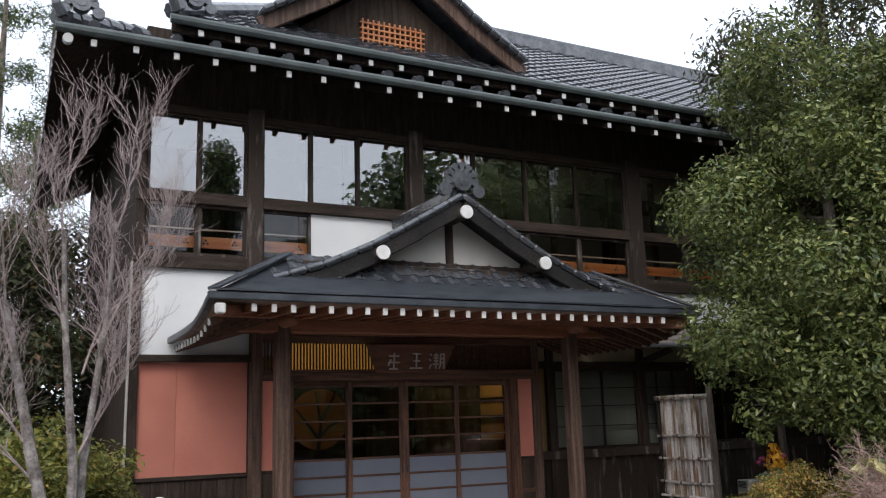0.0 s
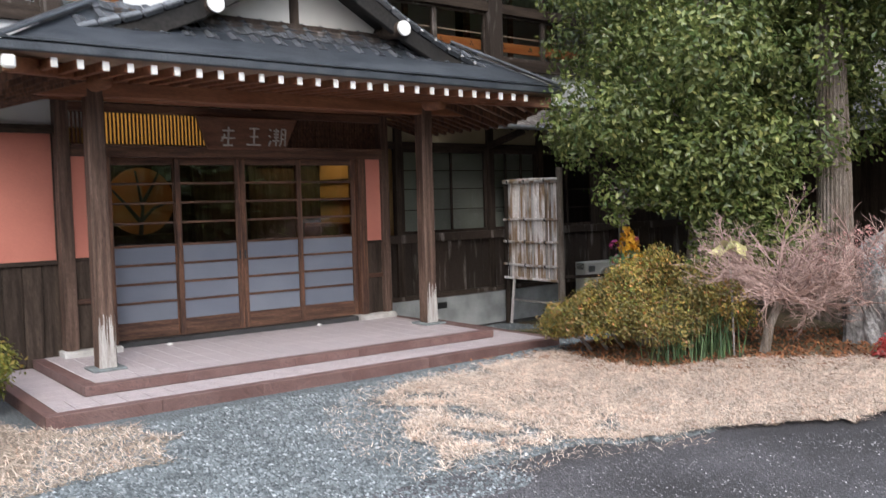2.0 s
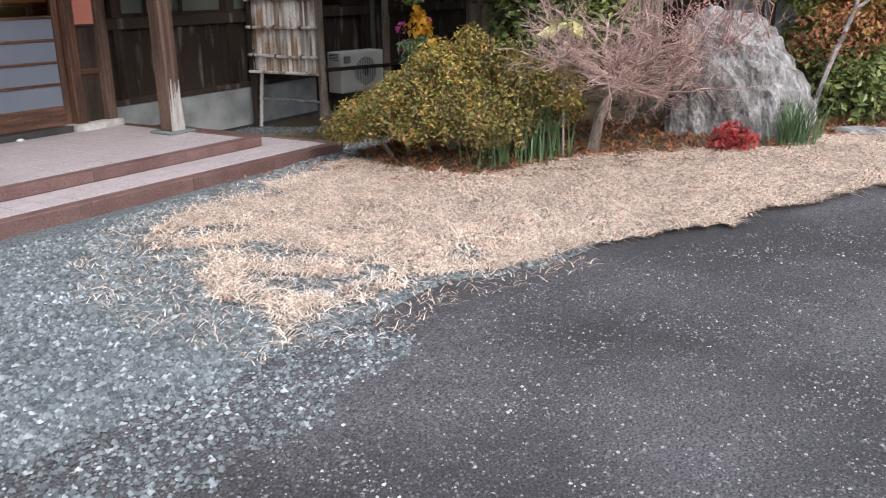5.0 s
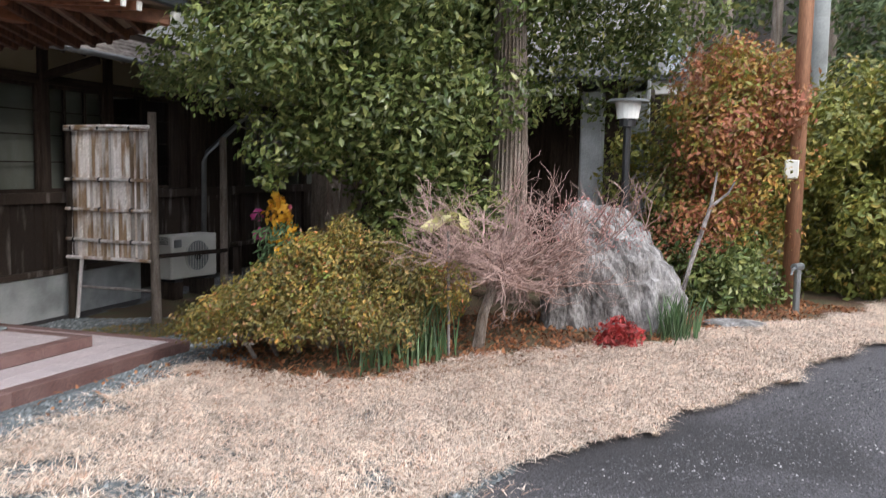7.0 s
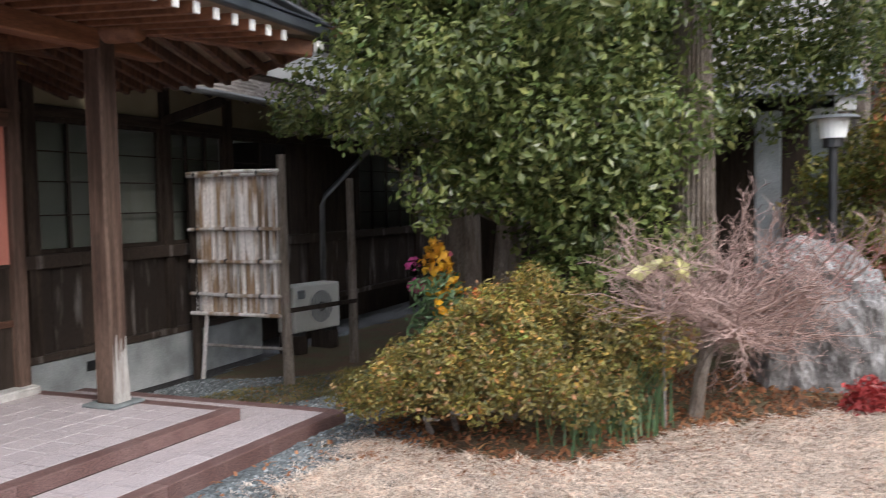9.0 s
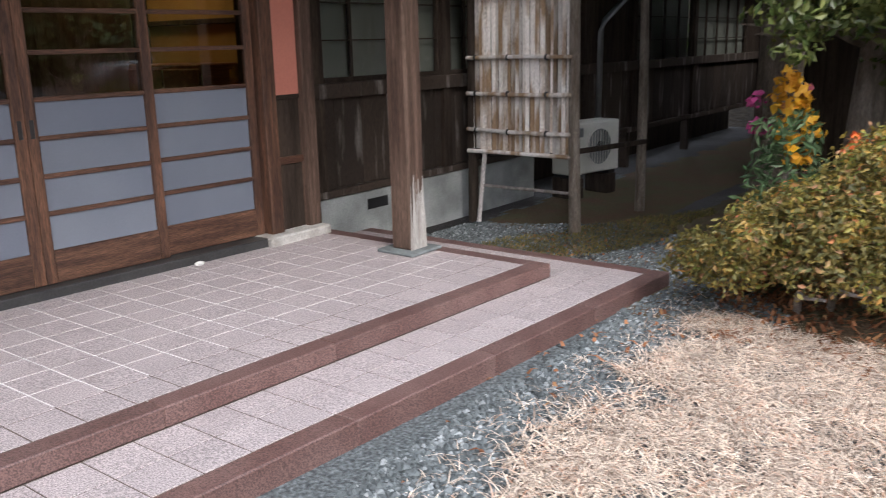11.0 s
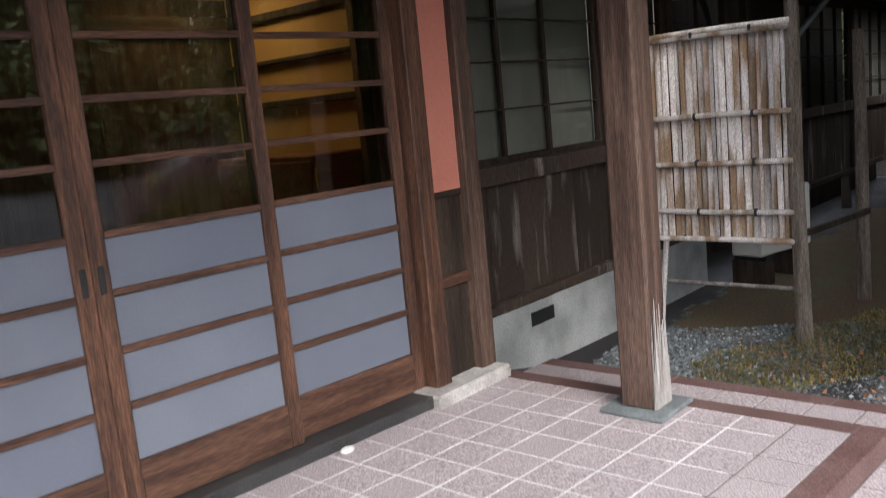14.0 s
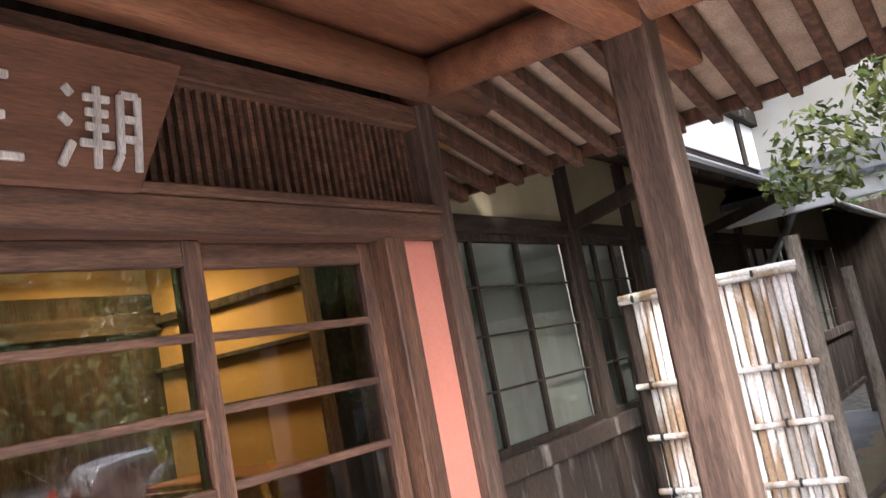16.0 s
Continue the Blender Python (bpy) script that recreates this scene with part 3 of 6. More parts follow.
def window(x0, x1, y, z0, z1, cols, rows, label, back=None, fw=0.04, barw=0.012, frame_mat=None, glass=None, cutx=None, cutz=None):
    w = thing("window", ((x0 + x1) / 2, y, z0), label, "window", kind="structure")
    fm = frame_mat or WOOD_DARK
    part("frame", box(x0, x0 + fw, y - 0.02, y + 0.03, z0, z1, 0.003), fm, w)
    part("frame", box(x1 - fw, x1, y - 0.02, y + 0.03, z0, z1, 0.003), fm, w)
    part("frame", box(x0 + fw, x1 - fw, y - 0.02, y + 0.03, z0, z0 + fw, 0.003), fm, w)
    part("frame", box(x0 + fw, x1 - fw, y - 0.02, y + 0.03, z1 - fw, z1, 0.003), fm, w)
    p = part("pane", sheet(x0 + fw, x1 - fw, y + 0.007, z0 + fw, z1 - fw), glass or GLASS, w)
    p.visible_shadow = False
    for x in cutx or [x0 + (x1 - x0) * i / cols for i in range(1, cols)]:
        part("glazing_bar", box(x - barw / 2 - 0.008, x + barw / 2 + 0.008, y - 0.012, y + 0.02, z0 + fw, z1 - fw, 0.002), fm, w)
    for z in cutz or [z0 + (z1 - z0) * i / rows for i in range(1, rows)]:
        part("glazing_bar", box(x0 + fw, x1 - fw, y - 0.008, y + 0.016, z - barw / 2, z + barw / 2, 0.002), fm, w)
    if back:
        part("blind", box(x0, x1, y + 0.06, y + 0.07, z0, z1, 0), back, w, "pale paper screen behind the glass")
    return w


OLD = "old wooden window with dusty glass and paper behind"
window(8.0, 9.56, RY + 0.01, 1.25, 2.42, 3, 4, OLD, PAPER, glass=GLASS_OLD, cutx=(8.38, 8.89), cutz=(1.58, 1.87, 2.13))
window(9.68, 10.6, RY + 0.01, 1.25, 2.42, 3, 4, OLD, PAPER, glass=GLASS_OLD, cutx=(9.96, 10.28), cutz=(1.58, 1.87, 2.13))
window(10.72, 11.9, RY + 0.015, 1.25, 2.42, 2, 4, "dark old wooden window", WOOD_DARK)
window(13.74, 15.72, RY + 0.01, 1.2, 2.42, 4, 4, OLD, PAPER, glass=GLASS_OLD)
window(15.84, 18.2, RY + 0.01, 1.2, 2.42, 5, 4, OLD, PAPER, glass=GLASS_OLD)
wall("wall_right_end", 18.2, 19, 1.2, 2.42, WOOD_DARK, "dark boarded wall", RY + 0.02, RY + 0.16)
# the gap below the raised floor is open; a dark sheet paints its shade
setting("wall_underfloor", box(11.2, 19, RY + 0.5, RY + 0.6, -0.3, 0.4, 0), WOOD_DARK, "dark sheet put in for the shade under the raised floor", "wall")
for x in (12.36, 13.68, 15.78):
    setting("floor_prop", box(x - 0.05, x + 0.05, RY + 0.02, RY + 0.12, -0.25, 0.335, 0.006), WOOD_BOARD, "short timber prop under the raised floor", "timber")

# lean-to roof over the right wall
lean = thing("lean_to_roof", (11, 10.5, 2.8), "low shingled lean-to roof along the ground floor", "roof", kind="structure")
part("deck", slab([(8.38, 10.3, 2.72), (19, 10.3, 2.72), (19, 10.78, 3.02), (8.38, 10.78, 3.02)], 0.03), WOOD_FLAT, lean)
for r in range(6):
    y, z = 10.27 + 0.09 * r, 2.722 + 0.056 * r
    part("shingle_course", slab([(8.36, y, z + 0.018), (19, y, z + 0.018), (19, y + 0.11, z + 0.075), (8.36, y + 0.11, z + 0.075)], 0.014), BARK_PALE, lean, "silvery weathered shingles")
for i in range(35):
    x = 8.45 + 0.3 * i
    part("rafter", beam((x, 10.29, 2.675), (x, 11.12, 3.12), 0.04, 0.055), WOOD_DARK, lean)
timber(7.6, 19, 10.72, 11.15, 3.02, 3.14, WOOD_FLAT, name="head_beam")
for x in (9.55, 12.29):
    part("bracket", beam((x + 0.07, 11.06, 2.5), (x + 0.07, 10.36, 2.66), 0.07, 0.09), WOOD_DARK, lean)

# ---- upper floor ----
wall("wall_white_left", 2.16, 5.6, 2.55, 3.55, PLASTER, "white plaster wall between the storeys")
wall("wall_white_right", 5.6, 16, 3.1, 3.55, PLASTER, "white plaster strip between the storeys")
wall("wall_white_panel", 4.2, 5.56, 3.7, 4.33, PLASTER, "white plaster panel beside the upper windows")
wall("wall_core", 3.5, 7.4, 2.79, 3.2, WOOD_DARK, "dark boards over the entrance", 10.72, 10.84)
timber(2.1, 16, WY - 0.07, WY + 0.05, 3.55, 3.7, WOOD_FLAT, "dark beam below the upper windows", "beam")
timber(2.1, 16, WY - 0.07, WY + 0.05, 4.33, 4.46, WOOD_FLAT, "dark beam between two rows of windows", "beam")
timber(2.1, 16, WY - 0.04, WY + 0.05, 5.43, 5.53, WOOD_FLAT, "dark beam above the upper windows", "beam")
wall("wall_upper", 2.16, 16, 5.5, 6.5, WOOD_DARK, "dark boarded wall under the eave")
POSTS = [(3.38, 3.57), (5.56, 5.76), (9.25, 9.5), (12.9, 13.1)]
for a, b in POSTS:
    timber(a, b, WY - 0.09, WY + 0.08, 3.56, 5.6, WOOD_BOARD, "thick weathered post between upper windows")
    timber(a + 0.03, b - 0.03, WY - 0.02, WY + 0.03, 3.1, 3.55)
UP = [2.22, 2.81, 3.38, None, 3.57, 4.2, 4.84, 5.56, None, 5.76, 6.58, 7.43, 8.33, 9.25, None, 9.5, 10.4, 11.3, 12.1, 12.9]
for a, b in zip(UP, UP[1:]):
    if a and b:
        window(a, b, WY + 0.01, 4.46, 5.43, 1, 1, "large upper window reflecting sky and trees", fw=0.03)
        if a < 4 or a > 5.6:
            window(a, b, WY + 0.01, 3.71, 4.33, 1, 1, "lower window with a rail inside", fw=0.035, frame_mat=WOOD_BOARD, glass=GLASS_LOW)
            br = thing("window_rail_board", ((a + b) / 2, WY + 0.12, 3.8), "orange varnished board with cut-out dots inside the window", "board", "window boards")
            part("board", box(a, b, WY + 0.1, WY + 0.115, 3.83, 3.97, 0.002), WOOD_ORANGE, br)
            for cx in (a + 0.2 * (b - a), a + 0.8 * (b - a)):
                for dx, dz in ((0, 0.022), (-0.022, -0.014), (0.022, -0.014)):
                    part("dot", tube([(cx + dx, WY + 0.095, 3.9 + dz), (cx + dx, WY + 0.102, 3.9 + dz)], 0.014, 8), BLACK, br)
            part("bar", box(a, b, WY + 0.1, WY + 0.11, 4.05, 4.065, 0), WOOD_PALE, br)
        if a >= 4.2:
            bl = thing("paper_screen", ((a + b) / 2, WY + 0.9, 3.7), "pale sliding paper screen inside the upper room", "screen", "paper screens")
            part("sheet", box(a + 0.2, b + 0.2, WY + 0.9, WY + 0.92, 3.7, 5.02, 0), PAPER, bl)
            part("post", box(a + 0.12, a + 0.2, WY + 0.85, WY + 0.92, 3.7, 5.6, 0), WOOD_RAIL, bl)
wall("upper_room_back", 2.3, 16, 3.2, 6.5, WOOD_DARK, "dark back wall of the upper corridor", 12.6, 12.7)
setting("upper_floor", box(2.3, 16, WY + 0.14, 12.6, 3.45, 3.6, 0), WOOD_RED, "brown boards of the upper corridor floor", "floor")
setting("upper_ceiling", box(2.3, 16, WY + 0.14, 12.6, 5.62, 5.66, 0), WOOD_PALE, "pale board ceiling of the upper corridor", "ceiling")


# ---- tiled roofs ----
def tile_field(name, thing_, o, u, v, nu, nv, pu, pv, material=None, keep=None, amp=0.028):
    """Rows of waved tiles: o is the lower left corner, u runs along the eave, v up the slope; each course laps the next."""
    u, v = Vector(u).normalized(), Vector(v).normalized()
    n = u.cross(v).normalized()
    o = Vector(o)
    verts, faces = [], []
    prof = [(0.0, 0.3), (0.2, 1.0), (0.42, 0.25), (0.7, -0.2), (1.0, 0.1)]
    for j in range(nv):
        for i in range(nu):
            c = o + u * (i + 0.5) * pu + v * (j + 0.5) * pv
            if keep and not keep(c):
                continue
            k = len(verts)
            w = 0.004 * random.random()
            for f, h in prof:
                a = o + u * (i + f) * pu + v * (j * pv) + n * (h * amp + 0.022 + w)
                b = o + u * (i + f) * pu + v * ((j + 1.12) * pv) + n * (h * amp + 0.002)
                d = a - n * 0.02
                verts += [d, a, b]
            for q in range(len(prof) - 1):
                s = k + 3 * q
                faces += [(s, s + 3, s + 4, s + 1), (s + 1, s + 4, s + 5, s + 2)]
    me = bpy.data.meshes.new(name)
    lb = base_of(thing_)
    me.from_pydata([tuple(p - lb) for p in verts], [], faces)
    me.materials.append(material or TILE)
    ob = new(name, me)
    ob.parent = thing_
    return tagged(ob, "lapped grey roof tiles", kind="stuff")


main_roof = thing("main_roof", (6, 11, 5.8), "two-tiered grey tiled roof of the inn with deep eaves", "roof", kind="structure")
EZ, EY = 5.85, 9.7          # lower eave edge
part("eave_deck", slab([(1.15, EY, EZ), (17, EY, EZ), (17, 10.75, EZ + 0.46), (2.15, 10.75, EZ + 0.46)], 0.04), WOOD_DARK, main_roof)
part("side_deck", slab([(1.15, EY, EZ), (2.15, 10.75, EZ + 0.46), (2.15, 18, EZ + 0.46), (1.15, 18, EZ)], 0.04), WOOD_DARK, main_roof)
tile_field("eave_tiles", main_roof, (1.15, EY, EZ + 0.0), (1, 0, 0), (0, 1.05, 0.46), 58, 5, 0.27, 0.23, keep=lambda c: c.x - 1.15 > (c.y - EY) * 0.95)
tile_field("side_tiles", main_roof, (1.15, 18, EZ), (0, -1, 0), (1.0, 0, 0.46), 30, 5, 0.27, 0.23, keep=lambda c: c.y - EY > (c.x - 1.15) * 1.0)
part("hip_ridge", tube([(1.13, EY - 0.02, EZ + 0.09), (1.5, 10.08, EZ + 0.22), (2.15, 10.75, EZ + 0.53)], 0.085, 8), TILE, main_roof)
for k in range(6):
    part("hip_tile", tube([(1.16 + 0.16 * k, EY + 0.02 + 0.165 * k, EZ + 0.12 + 0.068 * k), (1.3 + 0.16 * k, EY + 0.165 + 0.165 * k, EZ + 0.16 + 0.068 * k)], 0.1, 10), TILE, main_roof)
part("gutter", tube([(1.12, EY - 0.06, EZ - 0.03), (17, EY - 0.06, EZ - 0.03)], 0.055, 10), GUTTER, main_roof, "grey round gutter")
U0, UY, UZ = 2.34, 10.0, 6.3
part("upper_fascia", box(U0, 17, UY + 0.05, UY + 0.12, UZ - 0.12, UZ + 0.0, 0), WOOD_DARK, main_roof)
part("upper_soffit", slab([(U0, UY, UZ), (17, UY, UZ), (17, 10.75, UZ + 0.3), (U0 + 0.6, 10.75, UZ + 0.3)], 0.04), WOOD_DARK, main_roof)
part("upper_gutter", tube([(U0 - 0.04, UY - 0.06, UZ - 0.02), (17, UY - 0.06, UZ - 0.02)], 0.055, 10), GUTTER, main_roof, "grey round gutter")
tile_field("upper_tiles", main_roof, (U0, UY, UZ + 0.02), (1, 0, 0), (0, 4.0, 2.68), 54, 20, 0.27, 0.24, keep=lambda c: c.x - U0 > (c.y - UY) * 0.9)
part("upper_deck", slab([(U0 + 0.1, UY + 0.05, UZ), (17, UY + 0.05, UZ), (17, 14.0, UZ + 2.68), (U0 + 3.7, 14.0, UZ + 2.68)], 0.05), WOOD_DARK, main_roof)
part("ridge", box(6.0, 17, 13.85, 14.15, 8.9, 9.22, 0.03), TILE, main_roof, "stacked ridge of grey tiles")
part("upper_hip", tube([(U0 - 0.02, UY, UZ + 0.1), (U0 + 1.6, UY + 1.8, UZ + 1.28), (U0 + 3.6, 14, 9.0)], 0.1, 8), TILE, main_roof)
part("upper_side", slab([(U0 + 0.05, UY + 0.05, UZ), (U0 + 3.7, 14.0, UZ + 2.68), (U0 + 3.7, 18, UZ + 2.68), (U0 + 0.05, 18, UZ)], 0.05), TILE, main_roof)


def end_tile(x, y, z, s):
    """Curled ornament tile at the end of a ridge."""
    bm = tube([(x, y - 0.05, z), (x, y + 0.05, z)], 0.1 * s, 12)
    for a in range(7):
        t = math.pi * (a / 6)
        cx, cz = x + 0.13 * s * math.cos(t), z + 0.13 * s * math.sin(t)
        tube([(cx, y - 0.045, cz), (cx, y + 0.045, cz)], 0.045 * s, 8, bm)
    tube([(x, y - 0.06, z), (x, y - 0.03, z)], 0.05 * s, 10, bm)
    for sx in (-1, 1):
        tube([(x + sx * 0.17 * s, y - 0.04, z - 0.09 * s), (x + sx * 0.17 * s, y + 0.04, z - 0.09 * s)], 0.065 * s, 10, bm)
    return bm


part("corner_ornament", end_tile(1.36, EY - 0.02, EZ + 0.28, 1.0), TILE, main_roof)
part("corner_tip", tube([(1.18, EY - 0.05, EZ + 0.1), (1.12, EY - 0.1, EZ + 0.2), (1.09, EY - 0.12, EZ + 0.3)], (0.06, 0.05, 0.03), 8), TILE, main_roof)
part("corner_ornament", end_tile(2.58, UY - 0.02, UZ + 0.27, 1.0), TILE, main_roof)
part("corner_tip", tube([(2.36, UY - 0.05, UZ + 0.08), (2.31, UY - 0.1, UZ + 0.2), (2.28, UY - 0.12, UZ + 0.28)], (0.06, 0.05, 0.03), 8), TILE, main_roof)
for i in range(36):
    x = 1.5 + 0.42 * i
    r = part("rafter", beam((x, EY - 0.01, EZ - 0.14), (x, 10.72, EZ + 0.3), 0.055, 0.08), WOOD_DARK, main_roof)
    part("rafter_end", box(x - 0.03, x + 0.03, EY - 0.032, EY - 0.012, EZ - 0.175, EZ - 0.1, 0.004), WHITE_END, r, "white painted rafter end")
    part("eave_tile", tube([(x, EY - 0.03, EZ + 0.06), (x, EY + 0.1, EZ + 0.1)], 0.06, 10), TILE, main_roof)
for i in range(34):
    x = 2.65 + 0.42 * i
    r = part("rafter", beam((x, UY - 0.01, UZ - 0.13), (x, 10.72, UZ + 0.17), 0.055, 0.08), WOOD_DARK, main_roof)
    part("rafter_end", box(x - 0.03, x + 0.03, UY - 0.032, UY - 0.012, UZ - 0.165, UZ - 0.09, 0.004), WHITE_END, r, "white painted rafter end")
part("corner_end", tube([(1.25, EY - 0.07, EZ - 0.14), (1.25, EY + 0.1, EZ - 0.1)], 0.05, 10), WHITE_END, main_roof)

# front gable of the main roof
gable = thing("roof_gable", (5.42, 10.5, 6.5), "timber front gable with a lattice vent and tiled verge", "gable", kind="structure")
GX, GY, GZ, HW = 5.4, 10.45, 6.66, 1.95
PK = GZ + 1.32
part("face", slab([(GX - HW + 0.3, GY + 0.35, GZ - 0.05), (GX + HW - 0.3, GY + 0.35, GZ - 0.05), (GX + HW - 0.3, GY + 0.36, GZ), (GX, GY + 0.36, PK - 0.12), (GX - HW + 0.3, GY + 0.36, GZ)], 0.02), WOOD_DARK, gable)
for s in (-1, 1):
    pts = [(GX + s * HW, GY, GZ - 0.02), (GX + s * HW * 0.55, GY, GZ + 0.52), (GX, GY, PK)]
    for a, b in zip(pts, pts[1:]):
        part("bargeboard", beam(a, b, 0.06, 0.2, 0.01), WOOD_POST, gable)
        a2, b2 = Vector(a) + Vector((0, 0, 0.16)), Vector(b) + Vector((0, 0, 0.16))
        for k in range(6):
            p, q = a2.lerp(b2, k / 6), a2.lerp(b2, (k + 1.1) / 6)
            part("verge_tile", beam(p, q, 0.3, 0.09, 0.03), TILE, gable)
    part("roof_side", slab([(GX + s * HW, GY, GZ + 0.1), (GX, GY, PK + 0.1), (GX, GY + 3.3, PK + 0.1), (GX + s * HW, GY + 3.3, GZ + 0.1)], 0.06), TILE, gable)
part("tie", box(GX - 1.6, GX + 1.6, GY + 0.28, GY + 0.36, GZ + 0.02, GZ + 0.14, 0.01), WOOD_RED, gable)
for i in range(12):
    x = GX - 0.44 + 0.08 * i
    part("lattice_bar", box(x - 0.012, x + 0.012, GY + 0.3, GY + 0.33, GZ + 0.18, GZ + 0.52, 0), WOOD_ORANGE, gable)
for i in range(4):
    z = GZ + 0.22 + 0.08 * i
    part("lattice_bar", box(GX - 0.48, GX + 0.5, GY + 0.295, GY + 0.325, z - 0.012, z + 0.012, 0), WOOD_ORANGE, gable)

# ---- porch ----
CX = 5.41
porch = thing("porch_roof", (CX, 9.2, 2.8), "entrance porch roof with tiled gable and white rafter ends", "roof", kind="structure")
FL, FR, FY, FZ, BZ = 2.53, 8.42, 8.5, 2.92, 2.7
GB = 9.12     # foot of the gable


def porch_post(x):
    p = thing("porch_post", (x, 9.655, TOP), "brown square timber porch post worn pale at its foot", "post", "porch posts")
    part("shaft", box(x - 0.078, x + 0.078, 9.577, 9.733, TOP + 0.02, 2.8, 0.012), WOOD_POST, p)
    part("plinth", box(x - 0.15, x + 0.15, 9.5, 9.8, TOP, TOP + 0.022, 0.006), PLINTH, p, "grey stone plinth")
    bm = bmesh.new()
    for k in range(75):
        a = random.random() * 0.14 - 0.07
        h = 0.08 + 0.42 * random.random() ** 2
        for side in (0, 1):
            w = 0.005 + 0.009 * random.random()
            if side == 0:
                quad(bm, (x + a - w, 9.5755 - 0.00012 * k, TOP + 0.022), (x + a + w, 9.5755 - 0.00012 * k, TOP + 0.022), (x + a + w * 0.3, 9.5755 - 0.00012 * k, TOP + 0.02 + h), (x + a - w * 0.3, 9.5755 - 0.00012 * k, TOP + 0.02 + h))
            else:
                quad(bm, (x + 0.0795 + 0.00012 * k, 9.655 + a - w, TOP + 0.022), (x + 0.0795 + 0.00012 * k, 9.655 + a + w, TOP + 0.022), (x + 0.0795 + 0.00012 * k, 9.655 + a + w * 0.3, TOP + 0.02 + h), (x + 0.0795 + 0.00012 * k, 9.655 + a - w * 0.3, TOP + 0.02 + h))
    part("worn_fibre", bm, FIBRE, p, "pale splintered wood at the foot")


porch_post(3.53)
porch_post(7.29)
part("front_beam", box(2.95, 7.87, 9.58, 9.73, 2.72, 2.86, 0.01), WOOD_RED, porch)
part("wall_plate", tube([(3.1, 10.5, 2.87), (7.72, 10.5, 2.87)], 0.085, 12), WOOD_RED, porch, smooth=True)
for x in (3.53, 7.29):
    part("tie_beam", tube([(x, 9.3, 2.83), (x, 10.62, 2.87)], 0.08, 12), WOOD_RED, porch, smooth=True)
part("ceiling_board", box(3.5, 7.32, 9.65, 10.6, 2.96, 2.985, 0), WOOD_RED, porch, "red-brown ceiling boards")
# soffits and skirt roof: the side eaves sweep up to the front corners


def side_z(y):
    return BZ + (FZ - BZ) * max(0.0, (9.5 - y) / (9.5 - FY)) ** 1.8


SIDE_Y = [FY + 0.215 * k for k in range(13)]
part("front_soffit", slab([(FL, FY, FZ), (FR, FY, FZ), (7.35, 9.65, 3.0), (3.47, 9.65, 3.0)], 0.025), WOOD_PALE, porch)
for s, xe, xi in ((-1, FL, 3.47), (1, FR, 7.35)):
    bm = bmesh.new()
    for ya, yb in zip(SIDE_Y, SIDE_Y[1:] if s > 0 else SIDE_Y[1:11]):
        ia = xe + (xi - xe) * min(1.0, (ya - FY) / 1.15)
        ib = xe + (xi - xe) * min(1.0, (yb - FY) / 1.15)
        za, zb = [FZ + (2.97 - FZ) * min(1.0, (q - FY) / 1.15) for q in (ya, yb)]
        loop = [(xe, ya, side_z(ya)), (ia + s * 0.001, ya, za), (ib, yb, zb), (xe, yb, side_z(yb))]
        slab(loop[::-s], 0.02, bm)
    part("side_soffit", bm, WOOD_PALE, porch, "pale soffit boards")
NR = 27
for i in range(NR):
    x = 2.93 + (7.89 - 2.93) * i / (NR - 1)
    xb = x if 3.5 < x < 7.3 else (3.5 if x < 3.5 else 7.3)
    yb = 9.65 if 3.5 < x < 7.3 else FY + 0.1 + (1.05 * abs((x - FL) if x < 3.5 else (FR - x)) / 0.95)
    zb = FZ - 0.09 + 0.06 * (yb - FY) / 1.15
    r = part("rafter", beam((x, FY + 0.05, FZ - 0.09), (x, yb, zb), 0.05, 0.075), WOOD_RED, porch)
    part("rafter_end", box(x - 0.025, x + 0.025, FY + 0.03, FY + 0.05, FZ - 0.13, FZ - 0.055, 0.004), WHITE_END, r, "white painted rafter end")
for i in range(14):
    y = FY + 0.35 + 0.17 * i
    for s in (-1, 1):
        if s < 0 and i > 11:
            continue
        xe = FL + 0.06 if s < 0 else FR - 0.06
        xi = 3.5 if s < 0 else 7.32
        ze = side_z(y)
        zi = FZ - 0.085 + (2.97 - FZ) * min(1.0, (y - FY) / 1.15)
        if y < 9.6:
            xi = xe + (xi - xe) * (y - FY) / 1.1
        r = part("rafter", beam((xe, y, ze - 0.085), (xi, y, zi), 0.05, 0.075), WOOD_DOOR, porch)
        if s < 0:
            part("rafter_end", box(xe - 0.02, xe, y - 0.022, y + 0.022, ze - 0.115, ze - 0.05, 0.004), WHITE_END, r, "white painted rafter end")
for s, xe in ((-1, FL), (1, FR)):
    hp = part("hip_rafter", beam((xe - s * 0.08, FY + 0.08, FZ - 0.12), (3.5 if s < 0 else 7.32, 9.62, 2.92), 0.09, 0.12, 0.01), WOOD_RED, porch)
    part("hip_end", box(xe - s * 0.08 - 0.05, xe - s * 0.08 + 0.05, FY - 0.0, FY + 0.05, FZ - 0.16, FZ - 0.06, 0.015), WHITE_END, hp, "white painted hip rafter end")
for ya, yb in zip(SIDE_Y[1:], SIDE_Y[2:]):
    part("eave_board", beam((FR - 0.03, ya, side_z(ya) - 0.05), (FR - 0.03, yb + 0.004, side_z(yb) - 0.05), 0.03, 0.06, 0.003), WOOD_DOOR, porch)
# skirt roof: dark sheets at the eave, tiles above
SK = [(FY - 0.04, FZ + 0.05), (8.72, 3.03), (8.9, 3.16), (9.12, 3.36), (9.3, 3.5)]


